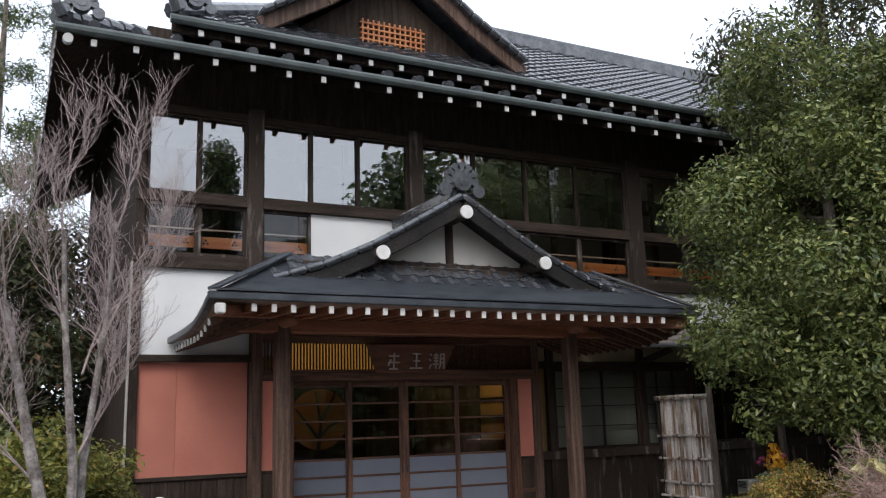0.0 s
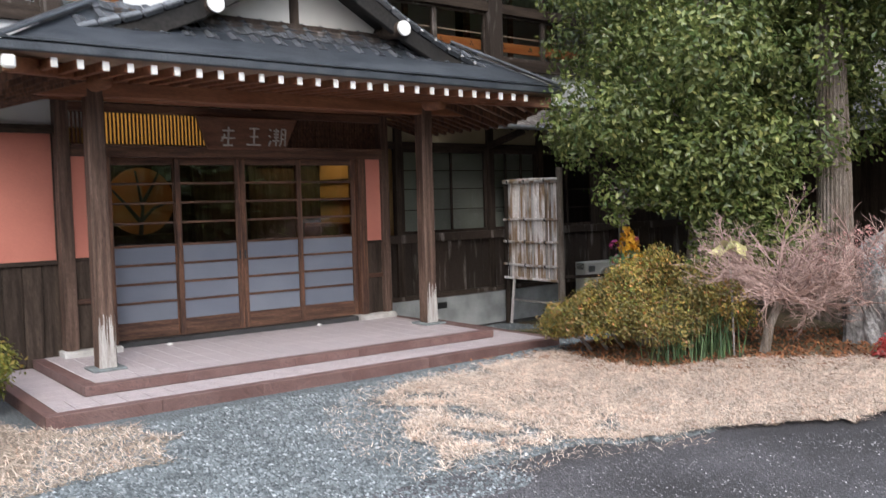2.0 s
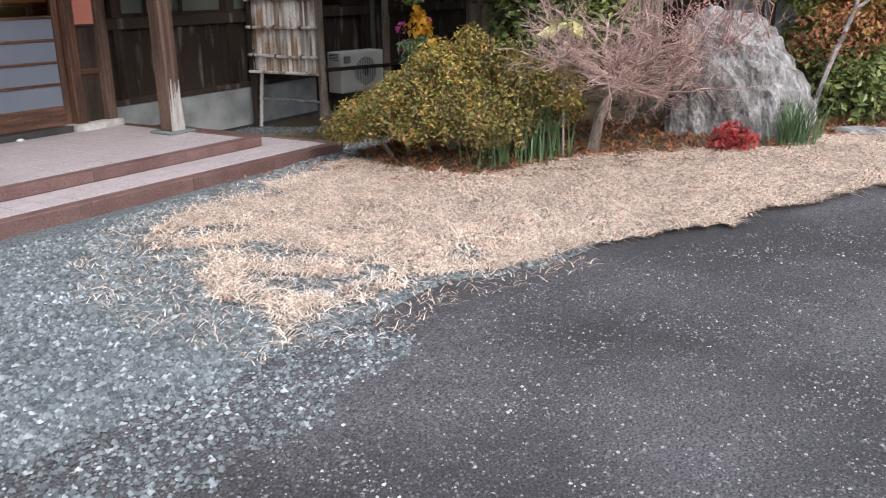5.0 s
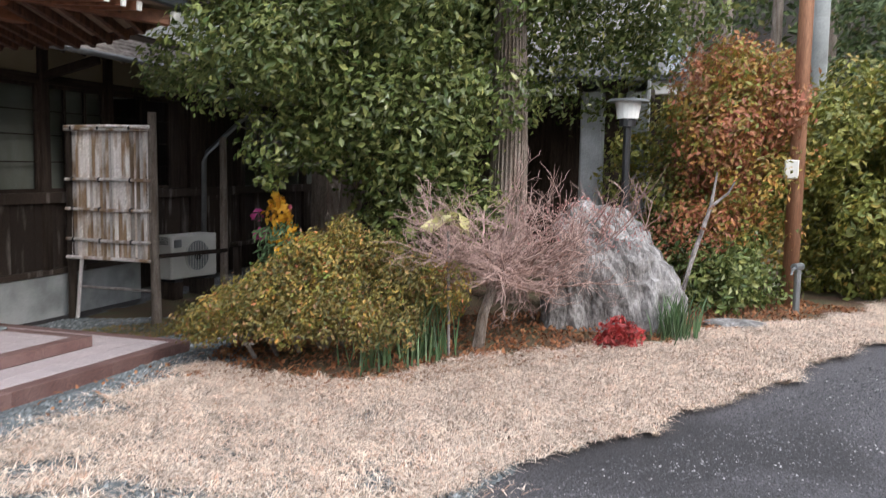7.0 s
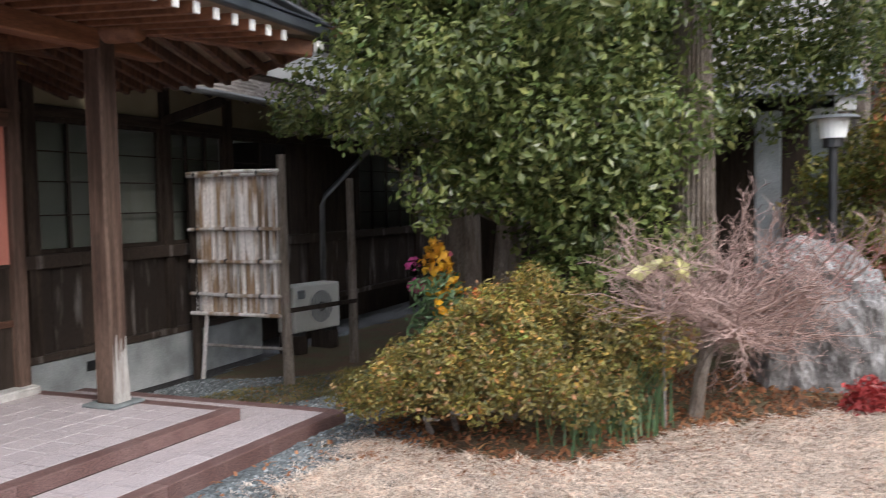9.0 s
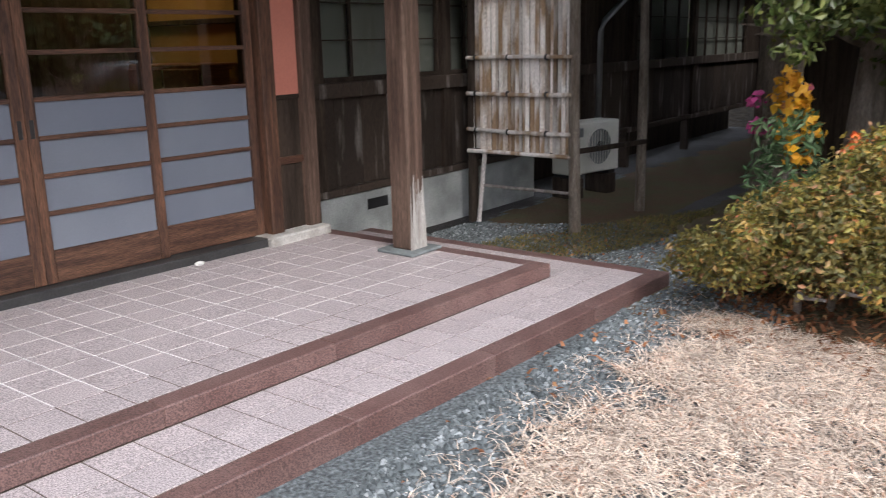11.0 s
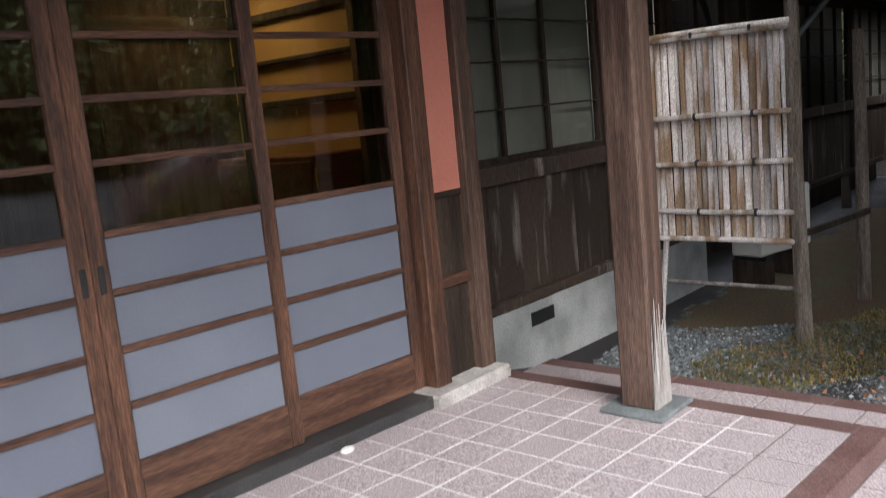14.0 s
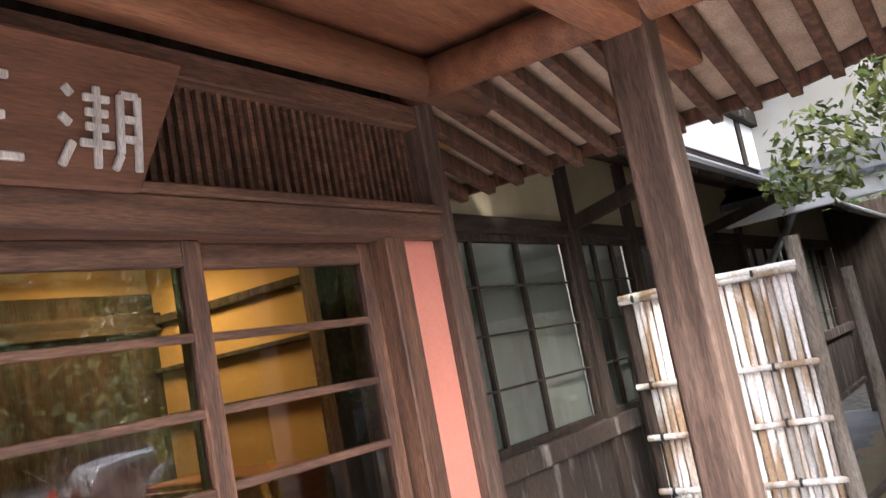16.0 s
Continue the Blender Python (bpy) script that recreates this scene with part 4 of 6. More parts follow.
def skirt(t):
    """Height of the skirt's top at y."""
    for (a, za), (b, zb) in zip(SK, SK[1:]):
        if t <= b:
            return za + (zb - za) * (t - a) / (b - a)
    return SK[-1][1]


def hipx(y, s):
    k = (y - FY + 0.04) / (9.3 - FY)
    return FL - 0.05 + 0.95 * k if s < 0 else FR + 0.05 - 0.95 * k


part("eave_trim", box(FL - 0.04, FR + 0.04, FY - 0.03, FY + 0.04, FZ - 0.03, FZ + 0.045, 0.01), SHEET, porch)
for s, xe in ((-1, FL), (1, FR)):
    for ya, yb in zip(SIDE_Y, SIDE_Y[1:] if s > 0 else SIDE_Y[1:11]):
        part("eave_trim", beam((xe, ya - 0.01, side_z(ya) + 0.01), (xe, yb + 0.01, side_z(yb) + 0.01), 0.07, 0.075, 0.01), SHEET, porch)
for r in range(4):
    ya, yb = FY - 0.04 + 0.085 * r, FY - 0.04 + 0.085 * (r + 1) + 0.012
    n = 9
    for k in range(n):
        a0, a1 = hipx(ya, -1), hipx(ya, 1)
        b0, b1 = hipx(yb, -1), hipx(yb, 1)
        o = 0.5 * (r % 2)
        f0, f1 = max(0, (k - o) / (n - 0.5)), min(1, (k + 1 - o) / (n - 0.5))
        if f1 <= f0:
            continue
        w = 0.012 + 0.004 * random.random()
        part("roofing_sheet", slab([(a0 + (a1 - a0) * f0, ya, skirt(ya) + w), (a0 + (a1 - a0) * f1 - 0.004, ya, skirt(ya) + w), (b0 + (b1 - b0) * f1 - 0.004, yb, skirt(yb) + 0.002), (b0 + (b1 - b0) * f0, yb, skirt(yb) + 0.002)], 0.012), SHEET, porch, "dark lapped sheet")
part("skirt_deck", slab([(FL, FY, FZ + 0.03), (FR, FY, FZ + 0.03), (hipx(9.3, 1), 9.3, 3.46), (hipx(9.3, -1), 9.3, 3.46)], 0.03), SHEET, porch)
tile_field("skirt_tiles", porch, (FL, 8.79, 3.08), (1, 0, 0), (0, 0.51, 0.42), 26, 4, 0.225, 0.165, keep=lambda c: hipx(c.y, -1) + 0.1 < c.x < hipx(c.y, 1) - 0.1, amp=0.02)
for s in (-1, 1):
    xe = FL if s < 0 else FR
    xi = hipx(9.3, s)
    bm = bmesh.new()
    for ya, yb in zip(SIDE_Y, SIDE_Y[1:] if s > 0 else SIDE_Y[1:11]):
        fa, fb = [min(1.0, (q - FY) / 0.8) for q in (ya, yb)]
        loop = [(xe, ya, side_z(ya) + 0.05), (xe + (xi - xe) * fa + s * 0.001, ya, FZ + 0.03 + (3.46 - FZ) * fa + 0.001), (xe + (xi - xe) * fb, yb, FZ + 0.03 + (3.46 - FZ) * fb), (xe, yb, side_z(yb) + 0.05)]
        slab(loop[::-s], 0.02, bm)
    part("side_slope", bm, SHEET, porch)
    for k in range(5):
        p = Vector((xe, FY, FZ + 0.07)).lerp(Vector((xi, 9.3, 3.52)), k / 5)
        q = Vector((xe, FY, FZ + 0.07)).lerp(Vector((xi, 9.3, 3.52)), (k + 1.08) / 5)
        part("hip_sheet", beam(p, q, 0.12, 0.03, 0.008), SHEET, porch)
# gable
PA = Vector((CX, 9.0, 4.22))
part("gable_wall", slab([(4.35, 9.3, 3.46), (6.47, 9.3, 3.46), (6.47, 9.36, 3.47), (CX, 9.36, 4.12), (4.35, 9.36, 3.47)], 0.01), PLASTER_GABLE, porch, "greyed white plaster")
bm = bmesh.new()
tri = [(4.25, 3.46), (6.57, 3.46), (CX, 4.16)]
f = [bm.verts.new((x, 9.3, z)) for x, z in tri]
g = [bm.verts.new((x, 9.38, z)) for x, z in tri]
bm.faces.new(f), bm.faces.new(g[::-1])
for i in range(3):
    bm.faces.new((f[i], g[i], g[(i + 1) % 3], f[(i + 1) % 3]))
bmesh.ops.recalc_face_normals(bm, faces=bm.faces[:])
part("gable_plaster", bm, PLASTER_GABLE, porch, "greyed white plaster")
part("king_post", box(CX - 0.045, CX + 0.045, 9.26, 9.31, 3.5, 4.1, 0.006), WOOD_DARK, porch)
part("gable_sill", box(4.1, 6.72, 9.22, 9.34, 3.42, 3.5, 0.01), WOOD_DARK, porch)
part("gable_flashing", box(3.6, 7.2, 9.16, 9.24, 3.38, 3.44, 0.01), WOOD_BOARD, porch)
prof = [(0.0, 4.16), (0.55, 3.83), (1.1, 3.52), (1.65, 3.27), (2.2, 3.09)]
for s in (-1, 1):
    for k in range(4):
        a, b = prof[k], prof[k + 1]
        part("bargeboard", beam((CX + s * a[0], 8.95, a[1] - 0.05), (CX + s * (b[0] + 0.02), 8.95, b[1] - 0.05), 0.07, 0.17, 0.01), WOOD_BLACK, porch)
        part("verge_soffit", beam((CX + s * a[0], 9.14, a[1] - 0.0), (CX + s * b[0], 9.14, b[1] - 0.0), 0.34, 0.05, 0.0), WOOD_BLACK, porch)
        for q in range(3):
            f0, f1 = q / 3, (q + 1.1) / 3
            p0 = (CX + s * (a[0] + (b[0] - a[0]) * f0), 9.02, a[1] + (b[1] - a[1]) * f0 + 0.085)
            p1 = (CX + s * (a[0] + (b[0] - a[0]) * f1), 9.02, a[1] + (b[1] - a[1]) * f1 + 0.085)
            part("verge_tile", beam(p0, p1, 0.3, 0.075, 0.03), TILE, porch)
    part("roof_side", slab([(CX, 9.0, 4.2), (CX, 10.7, 4.2), (CX + s * 1.1, 10.7, 3.56), (CX + s * 1.1, 9.0, 3.56)], 0.05), TILE, porch)
    part("roof_side", slab([(CX + s * 1.1, 9.0, 3.56), (CX + s * 1.1, 10.7, 3.56), (CX + s * 2.25, 10.7, 3.1), (CX + s * 2.25, 9.0, 3.1)], 0.05), TILE, porch)
part("ridge", box(CX - 0.11, CX + 0.11, 8.98, 10.7, 4.2, 4.36, 0.03), TILE, porch)
part("ridge_ornament", end_tile(CX, 8.95, 4.42, 1.25), TILE, porch, "curled grey end tile")
for x, z in ((CX, 4.03), (CX - 1.03, 3.5), (CX + 1.03, 3.5)):
    pu = part("purlin", tube([(x, 8.84, z), (x, 9.3, z)], 0.075, 14), WOOD_DARK, porch, smooth=True)
    part("purlin_end", tube([(x, 8.82, z), (x, 8.845, z)], 0.078, 16), WHITE_END, pu, "white painted round purlin end")

# ---- entrance hall behind the doors ----
HALL = mat("warm ochre hall plaster", (0.5, 0.33, 0.13), (0.4, 0.25, 0.1), 0.85, 1.5, (1, 1, 1), 70, 0.2, 0.1)
setting("floor_hall", box(3.95, 6.95, 10.8, 11.12, 0.1, 0.25, 0), STONE_DARK, "dark stone floor behind the doors", "floor")
setting("floor_hall", box(3.2, 8.1, 11.12, 13.3, 0.1, 0.25, 0), STONE_DARK, "dark stone floor of the entrance hall", "floor")
setting("floor_raised", box(3.2, 8.0, 12.1, 13.3, 0.25, 0.6, 0.01), WOOD_RED, "raised brown wooden floor in the hall", "floor")
# dark sheet added to paint the unlit part of the hall's back wall
setting("wall_hall_panelling", box(3.2, 8.0, 13.27, 13.3, 0.6, 2.55, 0), WOOD_DARK, "dark wood sheet painting shade on the back wall of the hall", "wall")
setting("wall_side_panelling", box(7.97, 8.0, 11.34, 13.27, 0.25, 1.3, 0), WOOD_RED, "brown wooden panelling along the side wall", "wall")
setting("ceiling_hall", box(3.2, 8.1, 10.85, 13.4, 2.78, 2.82, 0), HALL, "ochre ceiling of the entrance hall", "ceiling")
for n, b in (("wall_hall_back", (3.2, 8.0, 13.3, 13.4, 0.1, 2.8)), ("wall_hall_left", (3.1, 3.2, 10.85, 13.4, 0.1, 2.8)), ("wall_hall_right", (8.0, 8.1, 11.34, 13.4, 0.1, 2.8)), ("wall_hall_front", (7.47, 8.1, 11.28, 11.33, 0.1, 2.8)), ("wall_hall_front", (3.2, 3.9, 10.85, 10.9, 0.1, 2.8))):
    setting(n, box(*b, 0), HALL, "warm ochre plaster wall of the hall", "wall")
for x in (4.3, 5.9, 6.75):
    timber(x, x + 0.12, 13.18, 13.3, 0.6, 2.78, WOOD_DARK, "dark timber post in the hall", "post")
for z, h in ((2.34, 0.05), (2.04, 0.03), (1.74, 0.045), (1.3, 0.05)):
    timber(7.94, 8.0, 11.34, 13.27, z, z + h, WOOD_DARK, "dark rail along the side wall of the hall", "rail")
timber(7.86, 8.0, 11.72, 11.86, 0.25, 2.78, WOOD_DOOR, "brown timber post in the hall", "post")
timber(3.2, 8.0, 13.2, 13.3, 2.3, 2.42, WOOD_FLAT, "dark rail along the hall wall", "rail")
timber(3.2, 8.0, 12.0, 12.1, 2.5, 2.64, WOOD_FLAT, "dark beam across the hall", "beam")
chest = thing("shoe_cabinet", (7.7, 12.3, 0.25), "brown wooden cabinet along the side wall of the hall", "cabinet")
part("body", box(7.5, 7.93, 11.9, 12.9, 0.25, 1.42, 0.01), WOOD_RED, chest)
for y in (11.92, 12.41):
    part("door", box(7.48, 7.5, y, y + 0.47, 0.65, 1.38, 0.004), WOOD_RED, chest)
# the paper is no lamp; its weak emission paints in a lit look
AMBER = glow("glow-painted amber paper", (0.36, 0.13, 0.028), 0.02)
moon = thing("round_screen", (5.05, 12.85, 0.6), "round glow-painted amber paper panel with dark bare branches", "screen")
part("disc", tube([(5.05, 12.9, 1.8), (5.05, 12.86, 1.8)], 0.44, 40), AMBER, moon, "amber paper with painted glow")
for pts in (((5.02, 12.84, 1.36), (5.06, 12.84, 1.7), (4.98, 12.84, 2.2)), ((5.05, 12.84, 1.55), (5.2, 12.84, 1.7), (5.42, 12.84, 1.78)), ((5.05, 12.84, 1.5), (4.85, 12.84, 1.75), (4.68, 12.84, 1.95)), ((5.05, 12.84, 1.75), (5.2, 12.84, 2.0), (5.3, 12.84, 2.2))):
    part("branch", tube(pts, (0.03, 0.022, 0.012), 6), BLACK, moon)
part("stand", box(4.6, 5.5, 12.75, 12.95, 0.6, 1.36, 0.01), WOOD_DARK, moon)


def hall_lamp(x, y, z, power, size):
    h = thing("ceiling_lamp", (x, y, z), "warm paper ceiling lamp glowing in the hall", "lamp", "hall lamps")
    part("shade", box(x - size, x + size, y - size, y + size, z, z + 0.08, 0.01), glow("lamp paper", (1.0, 0.66, 0.26), 0.7), h)
    part("rim", box(x - size - 0.02, x + size + 0.02, y - size - 0.02, y + size + 0.02, z + 0.08, z + 0.11, 0.004), WOOD_DARK, h)
    a = new("hall_light", bpy.data.lights.new("hall_light", "AREA"))
    a.data.energy, a.data.size, a.data.color = power, 2 * size, (1.0, 0.66, 0.3)
    a.matrix_world = look((x, y, z - 0.02), (x, y, 0))


hall_lamp(7.45, 12.75, 2.64, 2.6, 0.2)
hall_lamp(4.4, 12.4, 2.62, 0.6, 0.18)
# emission stands in for hall light coming through the transom paper
setting("transom_paper", box(3.9, 5.02, 10.68, 10.685, 2.37, 2.71, 0), glow("glow-painted transom paper", (1.0, 0.5, 0.1), 0.15), "amber paper behind the lattice, its backlight painted as a glow", "paper")


# ---- plants ----
def foliage(name, owner, clumps, n, size, material, flat=0.35, width=0.45, droop=0.0, label="", shell=0.5, seed=1):
    """Many small folded leaves over ball-shaped clumps (x, y, z, r)."""
    rng = np.random.default_rng(seed)
    c = np.array(clumps, float)
    w = c[:, 3] ** 2
    pick = rng.choice(len(c), n, p=w / w.sum())
    d = rng.normal(size=(n, 3))
    d /= np.linalg.norm(d, axis=1)[:, None]
    rad = c[pick, 3] * (shell + (1 - shell) * rng.random(n) ** 0.6) * (1 + 0.12 * rng.normal(size=n))
    p = c[pick, :3] + d * rad[:, None] * np.array((1, 1, 0.85))
    nor = d * 0.7 + rng.normal(size=(n, 3)) * 0.55 + np.array((0, 0, flat))
    nor /= np.linalg.norm(nor, axis=1)[:, None]
    ax = np.cross(nor, rng.normal(size=(n, 3)))
    ax[:, 2] -= droop
    ax -= nor * (ax * nor).sum(1)[:, None]
    ax /= np.linalg.norm(ax, axis=1)[:, None]
    sd = np.cross(nor, ax)
    s = size * (0.6 + 0.8 * rng.random(n))[:, None]
    base = np.array(base_of(owner))
    a, t = p - ax * s * 0.5, p + ax * s * 0.5
    l = p + sd * s * width * 0.5 + nor * s * 0.1
    r = p - sd * s * width * 0.5 + nor * s * 0.1
    verts = np.stack([a, l, t, r], 1).reshape(-1, 3) - base
    faces = np.arange(4 * n).reshape(n, 4)
    faces = np.concatenate([faces[:, [0, 1, 2]], faces[:, [0, 2, 3]]], 1).reshape(-1, 3)
    me = bpy.data.meshes.new(name)
    me.from_pydata(verts.tolist(), [], faces.tolist())
    me.materials.append(material)
    ob = new(name, me)
    ob.parent = owner
    return tagged(ob, label, kind="stuff")


def clumps_in(c, r, n, cr, seed, squash=1.0, low=None):
    rng = random.Random(seed)
    out = []
    while len(out) < n:
        v = Vector((rng.uniform(-1, 1), rng.uniform(-1, 1), rng.uniform(-1, 1)))
        if 0.35 < v.length < 1:
            p = (c[0] + v.x * r[0], c[1] + v.y * r[1], c[2] + v.z * r[2])
            if low is None or p[2] > low(p[0], p[1]):
                out.append((*p, cr * rng.uniform(0.6, 1.3)))
    return out


def branches(start, direction, length, radius, depth, rng, bm, spread=0.6, sides=4, up=0.15, kids=3, shrink=0.72):
    """A limb that forks again and again."""
    p, d = Vector(start), Vector(direction).normalized()
    pts, rad = [p.copy()], [radius]
    for k in range(3):
        d = (d + Vector((rng.gauss(0, 0.14), rng.gauss(0, 0.14), rng.gauss(0, 0.1) + up * 0.3))).normalized()
        p = p + d * length / 3
        pts.append(p.copy()), rad.append(radius * (1 - 0.16 * (k + 1)))
    tube(pts, rad, sides, bm, False)
    if depth <= 0:
        return
    for k in range(kids):
        q = pts[1 + (k % 3)] if k < kids - 1 else pts[3]
        nd = (d + Vector((rng.gauss(0, spread), rng.gauss(0, spread), rng.gauss(0, spread * 0.6) + up))).normalized()
        branches(q, nd, length * shrink * rng.uniform(0.75, 1.15), max(0.0021, radius * 0.58), depth - 1, rng, bm, spread, max(3, sides - 1), up, kids, shrink)


LEAF = leafy("glossy evergreen leaf", (0.055, 0.09, 0.025), (0.2, 0.23, 0.075), 0.27, (0.3, 0.3, 0.1), 0.3)
LEAF_BROWN = leafy("brown tinged conifer spray", (0.06, 0.05, 0.022), (0.05, 0.075, 0.028), 0.6, (0.15, 0.08, 0.04))
LEAF_AZALEA = leafy("small winter azalea leaf", (0.075, 0.08, 0.025), (0.24, 0.185, 0.045), 0.5, (0.34, 0.17, 0.09))
LEAF_YELLOW = leafy("yellow green leaf", (0.1, 0.13, 0.028), (0.28, 0.27, 0.06), 0.5, (0.38, 0.25, 0.06))
LEAF_ORANGE = leafy("orange green leaf", (0.15, 0.2, 0.04), (0.44, 0.26, 0.06), 0.5, (0.46, 0.15, 0.08))
LEAF_RED = leafy("russet autumn leaf", (0.3, 0.1, 0.065), (0.38, 0.17, 0.07), 0.5, (0.22, 0.2, 0.06))
LEAF_CRIMSON = leafy("crimson leaf", (0.26, 0.02, 0.022), (0.4, 0.05, 0.045), 0.45)
LEAF_FAR = leafy("woodland leaf", (0.04, 0.065, 0.026), (0.11, 0.15, 0.05), 0.6, (0.2, 0.18, 0.06))
LEAF_PALEY = leafy("big pale yellow leaf", (0.5, 0.46, 0.2), (0.6, 0.57, 0.3), 0.45)
BLADE_GREEN = leafy("green blade", (0.06, 0.12, 0.05), (0.14, 0.21, 0.1), 0.5)
# wide spread of tones paints the shadowing between blades, besides straw's own variety
STRAW = leafy("dry straw blade with painted contrast", (0.19, 0.125, 0.09), (0.98, 0.83, 0.7), 0.8, (0.56, 0.3, 0.19), 0.1, 0.1)
FLOWER = leafy("yellow orange petal", (0.6, 0.26, 0.02), (0.7, 0.42, 0.03), 0.6, (0.28, 0.03, 0.1))
FALLEN = leafy("fallen brown leaf", (0.2, 0.075, 0.035), (0.34, 0.15, 0.07), 0.8, (0.42, 0.22, 0.1))
CHIP = leafy("blue grey gravel chip", (0.05, 0.059, 0.064), (0.17, 0.19, 0.2), 0.8, (0.36, 0.385, 0.4), 0.0, 0.15)
CHIP_DARK = leafy("asphalt chip", (0.03, 0.03, 0.034), (0.13, 0.125, 0.13), 0.8, (0.34, 0.33, 0.33), 0.0)

# big broadleaf evergreen
tree = thing("evergreen_tree", (9.5, 7.5, lie(9.5, 7.5)), "dense glossy broadleaf evergreen tree beside the house", "tree")
rng = random.Random(4)
bm = tube([(9.55, 7.5, 0.0), (9.5, 7.45, 0.9), (9.55, 7.4, 1.8), (9.6, 7.4, 3.4), (9.6, 7.4, 5.2)], (0.15, 0.12, 0.1, 0.08, 0.03), 10)
for k in range(16):
    z = 1.2 + 0.25 * k
    a = 2.4 * k
    branches((9.53, 7.43, z), (math.cos(a), math.sin(a), 0.3), 0.58, 0.04, 2, rng, bm, 0.5)
part("trunk", bm, BARK, tree)
cl = clumps_in((9.72, 7.3, 3.75), (1.95, 1.75, 2.5), 105, 0.5, 5, low=lambda x, y: 1.75 + 0.25 * (x - 8.3) + 0.4 * max(0, y - 8))
cl += [(8.35, 7.6, 1.75, 0.32), (8.3, 7.62, 1.5, 0.16), (8.6, 7.3, 1.9, 0.4), (8.3, 6.75, 2.1, 0.4), (8.7, 6.4, 2.3, 0.5), (9.3, 6.0, 2.2, 0.45), (8.05, 7.4, 2.5, 0.45), (8.9, 8.8, 2.55, 0.4), (9.55, 9.5, 2.5, 0.3), (9.75, 9.75, 2.4, 0.16), (8.4, 8.1, 2.3, 0.4),
       (8.75, 6.6, 1.5, 0.35), (9.0, 6.5, 1.25, 0.35), (8.7, 6.7, 1.1, 0.3), (9.3, 6.2, 1.3, 0.4), (8.9, 6.9, 1.75, 0.4), (9.2, 6.6, 1.75, 0.45), (9.3, 7.0, 1.4, 0.4), (8.6, 6.35, 1.0, 0.3), (8.9, 6.1, 1.15, 0.35), (9.2, 7.6, 1.9, 0.45), (8.65, 7.15, 1.75, 0.35), (9.0, 6.3, 1.75, 0.4)]
foliage("crown", tree, cl, 105000, 0.07, LEAF, 0.5, 0.52, 0.4, "glossy dark green leaves", 0.45, 11)

# conifer with brown-tinged sprays behind it
con = thing("conifer_tree", (11.5, 8.6, 0.1), "tall dark conifer with brown-tinged foliage", "tree")
part("trunk", tube([(11.5, 8.6, 0.0), (11.5, 8.6, 3), (11.5, 8.6, 9)], (0.22, 0.18, 0.05), 10), BARK, con)
cl = clumps_in((11.2, 8.3, 5.7), (1.7, 1.5, 2.6), 70, 0.5, 8)
foliage("crown", con, cl, 26000, 0.11, LEAF_BROWN, 0.1, 0.3, 1.2, "brown-green drooping sprays", 0.3, 12)

# cedar trunk with a leafy crown
ced = thing("cedar_tree", (9.75, 5.95, lie(9.75, 5.95)), "cedar with grey fibrous bark and a leafy crown", "tree")
bm = bmesh.new()
tube([(9.78, 5.95, 0.2), (9.76, 5.95, 0.9), (9.7, 5.94, 2.0), (9.62, 5.94, 3.4), (9.6, 5.9, 6.5)], (0.21, 0.165, 0.15, 0.12, 0.04), 14, bm)
for k in range(26):
    a = 2 * math.pi * k / 26
    r0 = 0.17
    tube([(9.77 + r0 * math.cos(a), 5.95 + r0 * math.sin(a), 0.5), (9.71 + 0.155 * math.cos(a + 0.1), 5.945 + 0.155 * math.sin(a + 0.1), 1.9), (9.62 + 0.125 * math.cos(a + 0.2), 5.94 + 0.125 * math.sin(a + 0.2), 3.3)], (0.016, 0.013, 0.01), 4, bm, False)
part("trunk", bm, BARK, ced)
cl = clumps_in((10.5, 5.5, 4.0), (1.35, 1.25, 1.9), 46, 0.45, 21, low=lambda x, y: 2.4)
cl += clumps_in((9.7, 6.0, 4.8), (1.1, 1.1, 1.8), 26, 0.45, 22)
foliage("crown", ced, cl, 40000, 0.07, LEAF, 0.45, 0.52, 0.4, "dark green leaves", 0.4, 13)


def shrub(name, label, at, clumps, n, size, material, seed, category="shrub", twigs=0, bark=None, width=0.5, flat=0.4, shell=0.55, reach=0.3):
    s = thing(name, at, label, category)
    if twigs:
        r = random.Random(seed)
        b = bmesh.new()
        for k in range(twigs):
            a = 2 * math.pi * k / twigs + r.random()
            branches(at, (math.cos(a) * 0.6, math.sin(a) * 0.6, 0.9), reach, 0.036 * reach, 3, r, b, 0.5, 5, 0.2)
        tagged(part("stem_mass", b, bark or BARK_PALE, s), kind="stuff")
    foliage("leafage", s, clumps, n, size, material, flat, width, 0.1, "", shell, seed)
    return s


# azalea mound
cl = []
for k in range(130):
    u, v = random.Random(k).random(), random.Random(k + 999).random()
    a = 2 * math.pi * u
    r = math.sqrt(v)
    x, y = 7.75 + 0.66 * r * math.cos(a) - 0.12 * r * math.sin(a), 6.85 + 1.12 * r * math.sin(a)
    h = 0.2 + 0.6 * (1 - 0.8 * r * r) * (0.68 + 0.3 * (7.5 - y)) + 0.3 * noise.noise((x * 2.6, y * 2.6, 5))
    cl.append((x, y, lie(x, y) + max(0.18, h), 0.08 + 0.13 * random.Random(k + 5).random()))
    if k % 2:
        cl.append((x, y, lie(x, y) + 0.2 + 0.3 * h, 0.17))
AZ_CLUMPS = cl
az = shrub("azalea_bush", "low spreading azalea with bronze and olive winter leaves", (7.75, 6.85, lie(7.75, 6.85)), cl, 34000, 0.034, LEAF_AZALEA, 31, "bush", 9, shell=0.62)
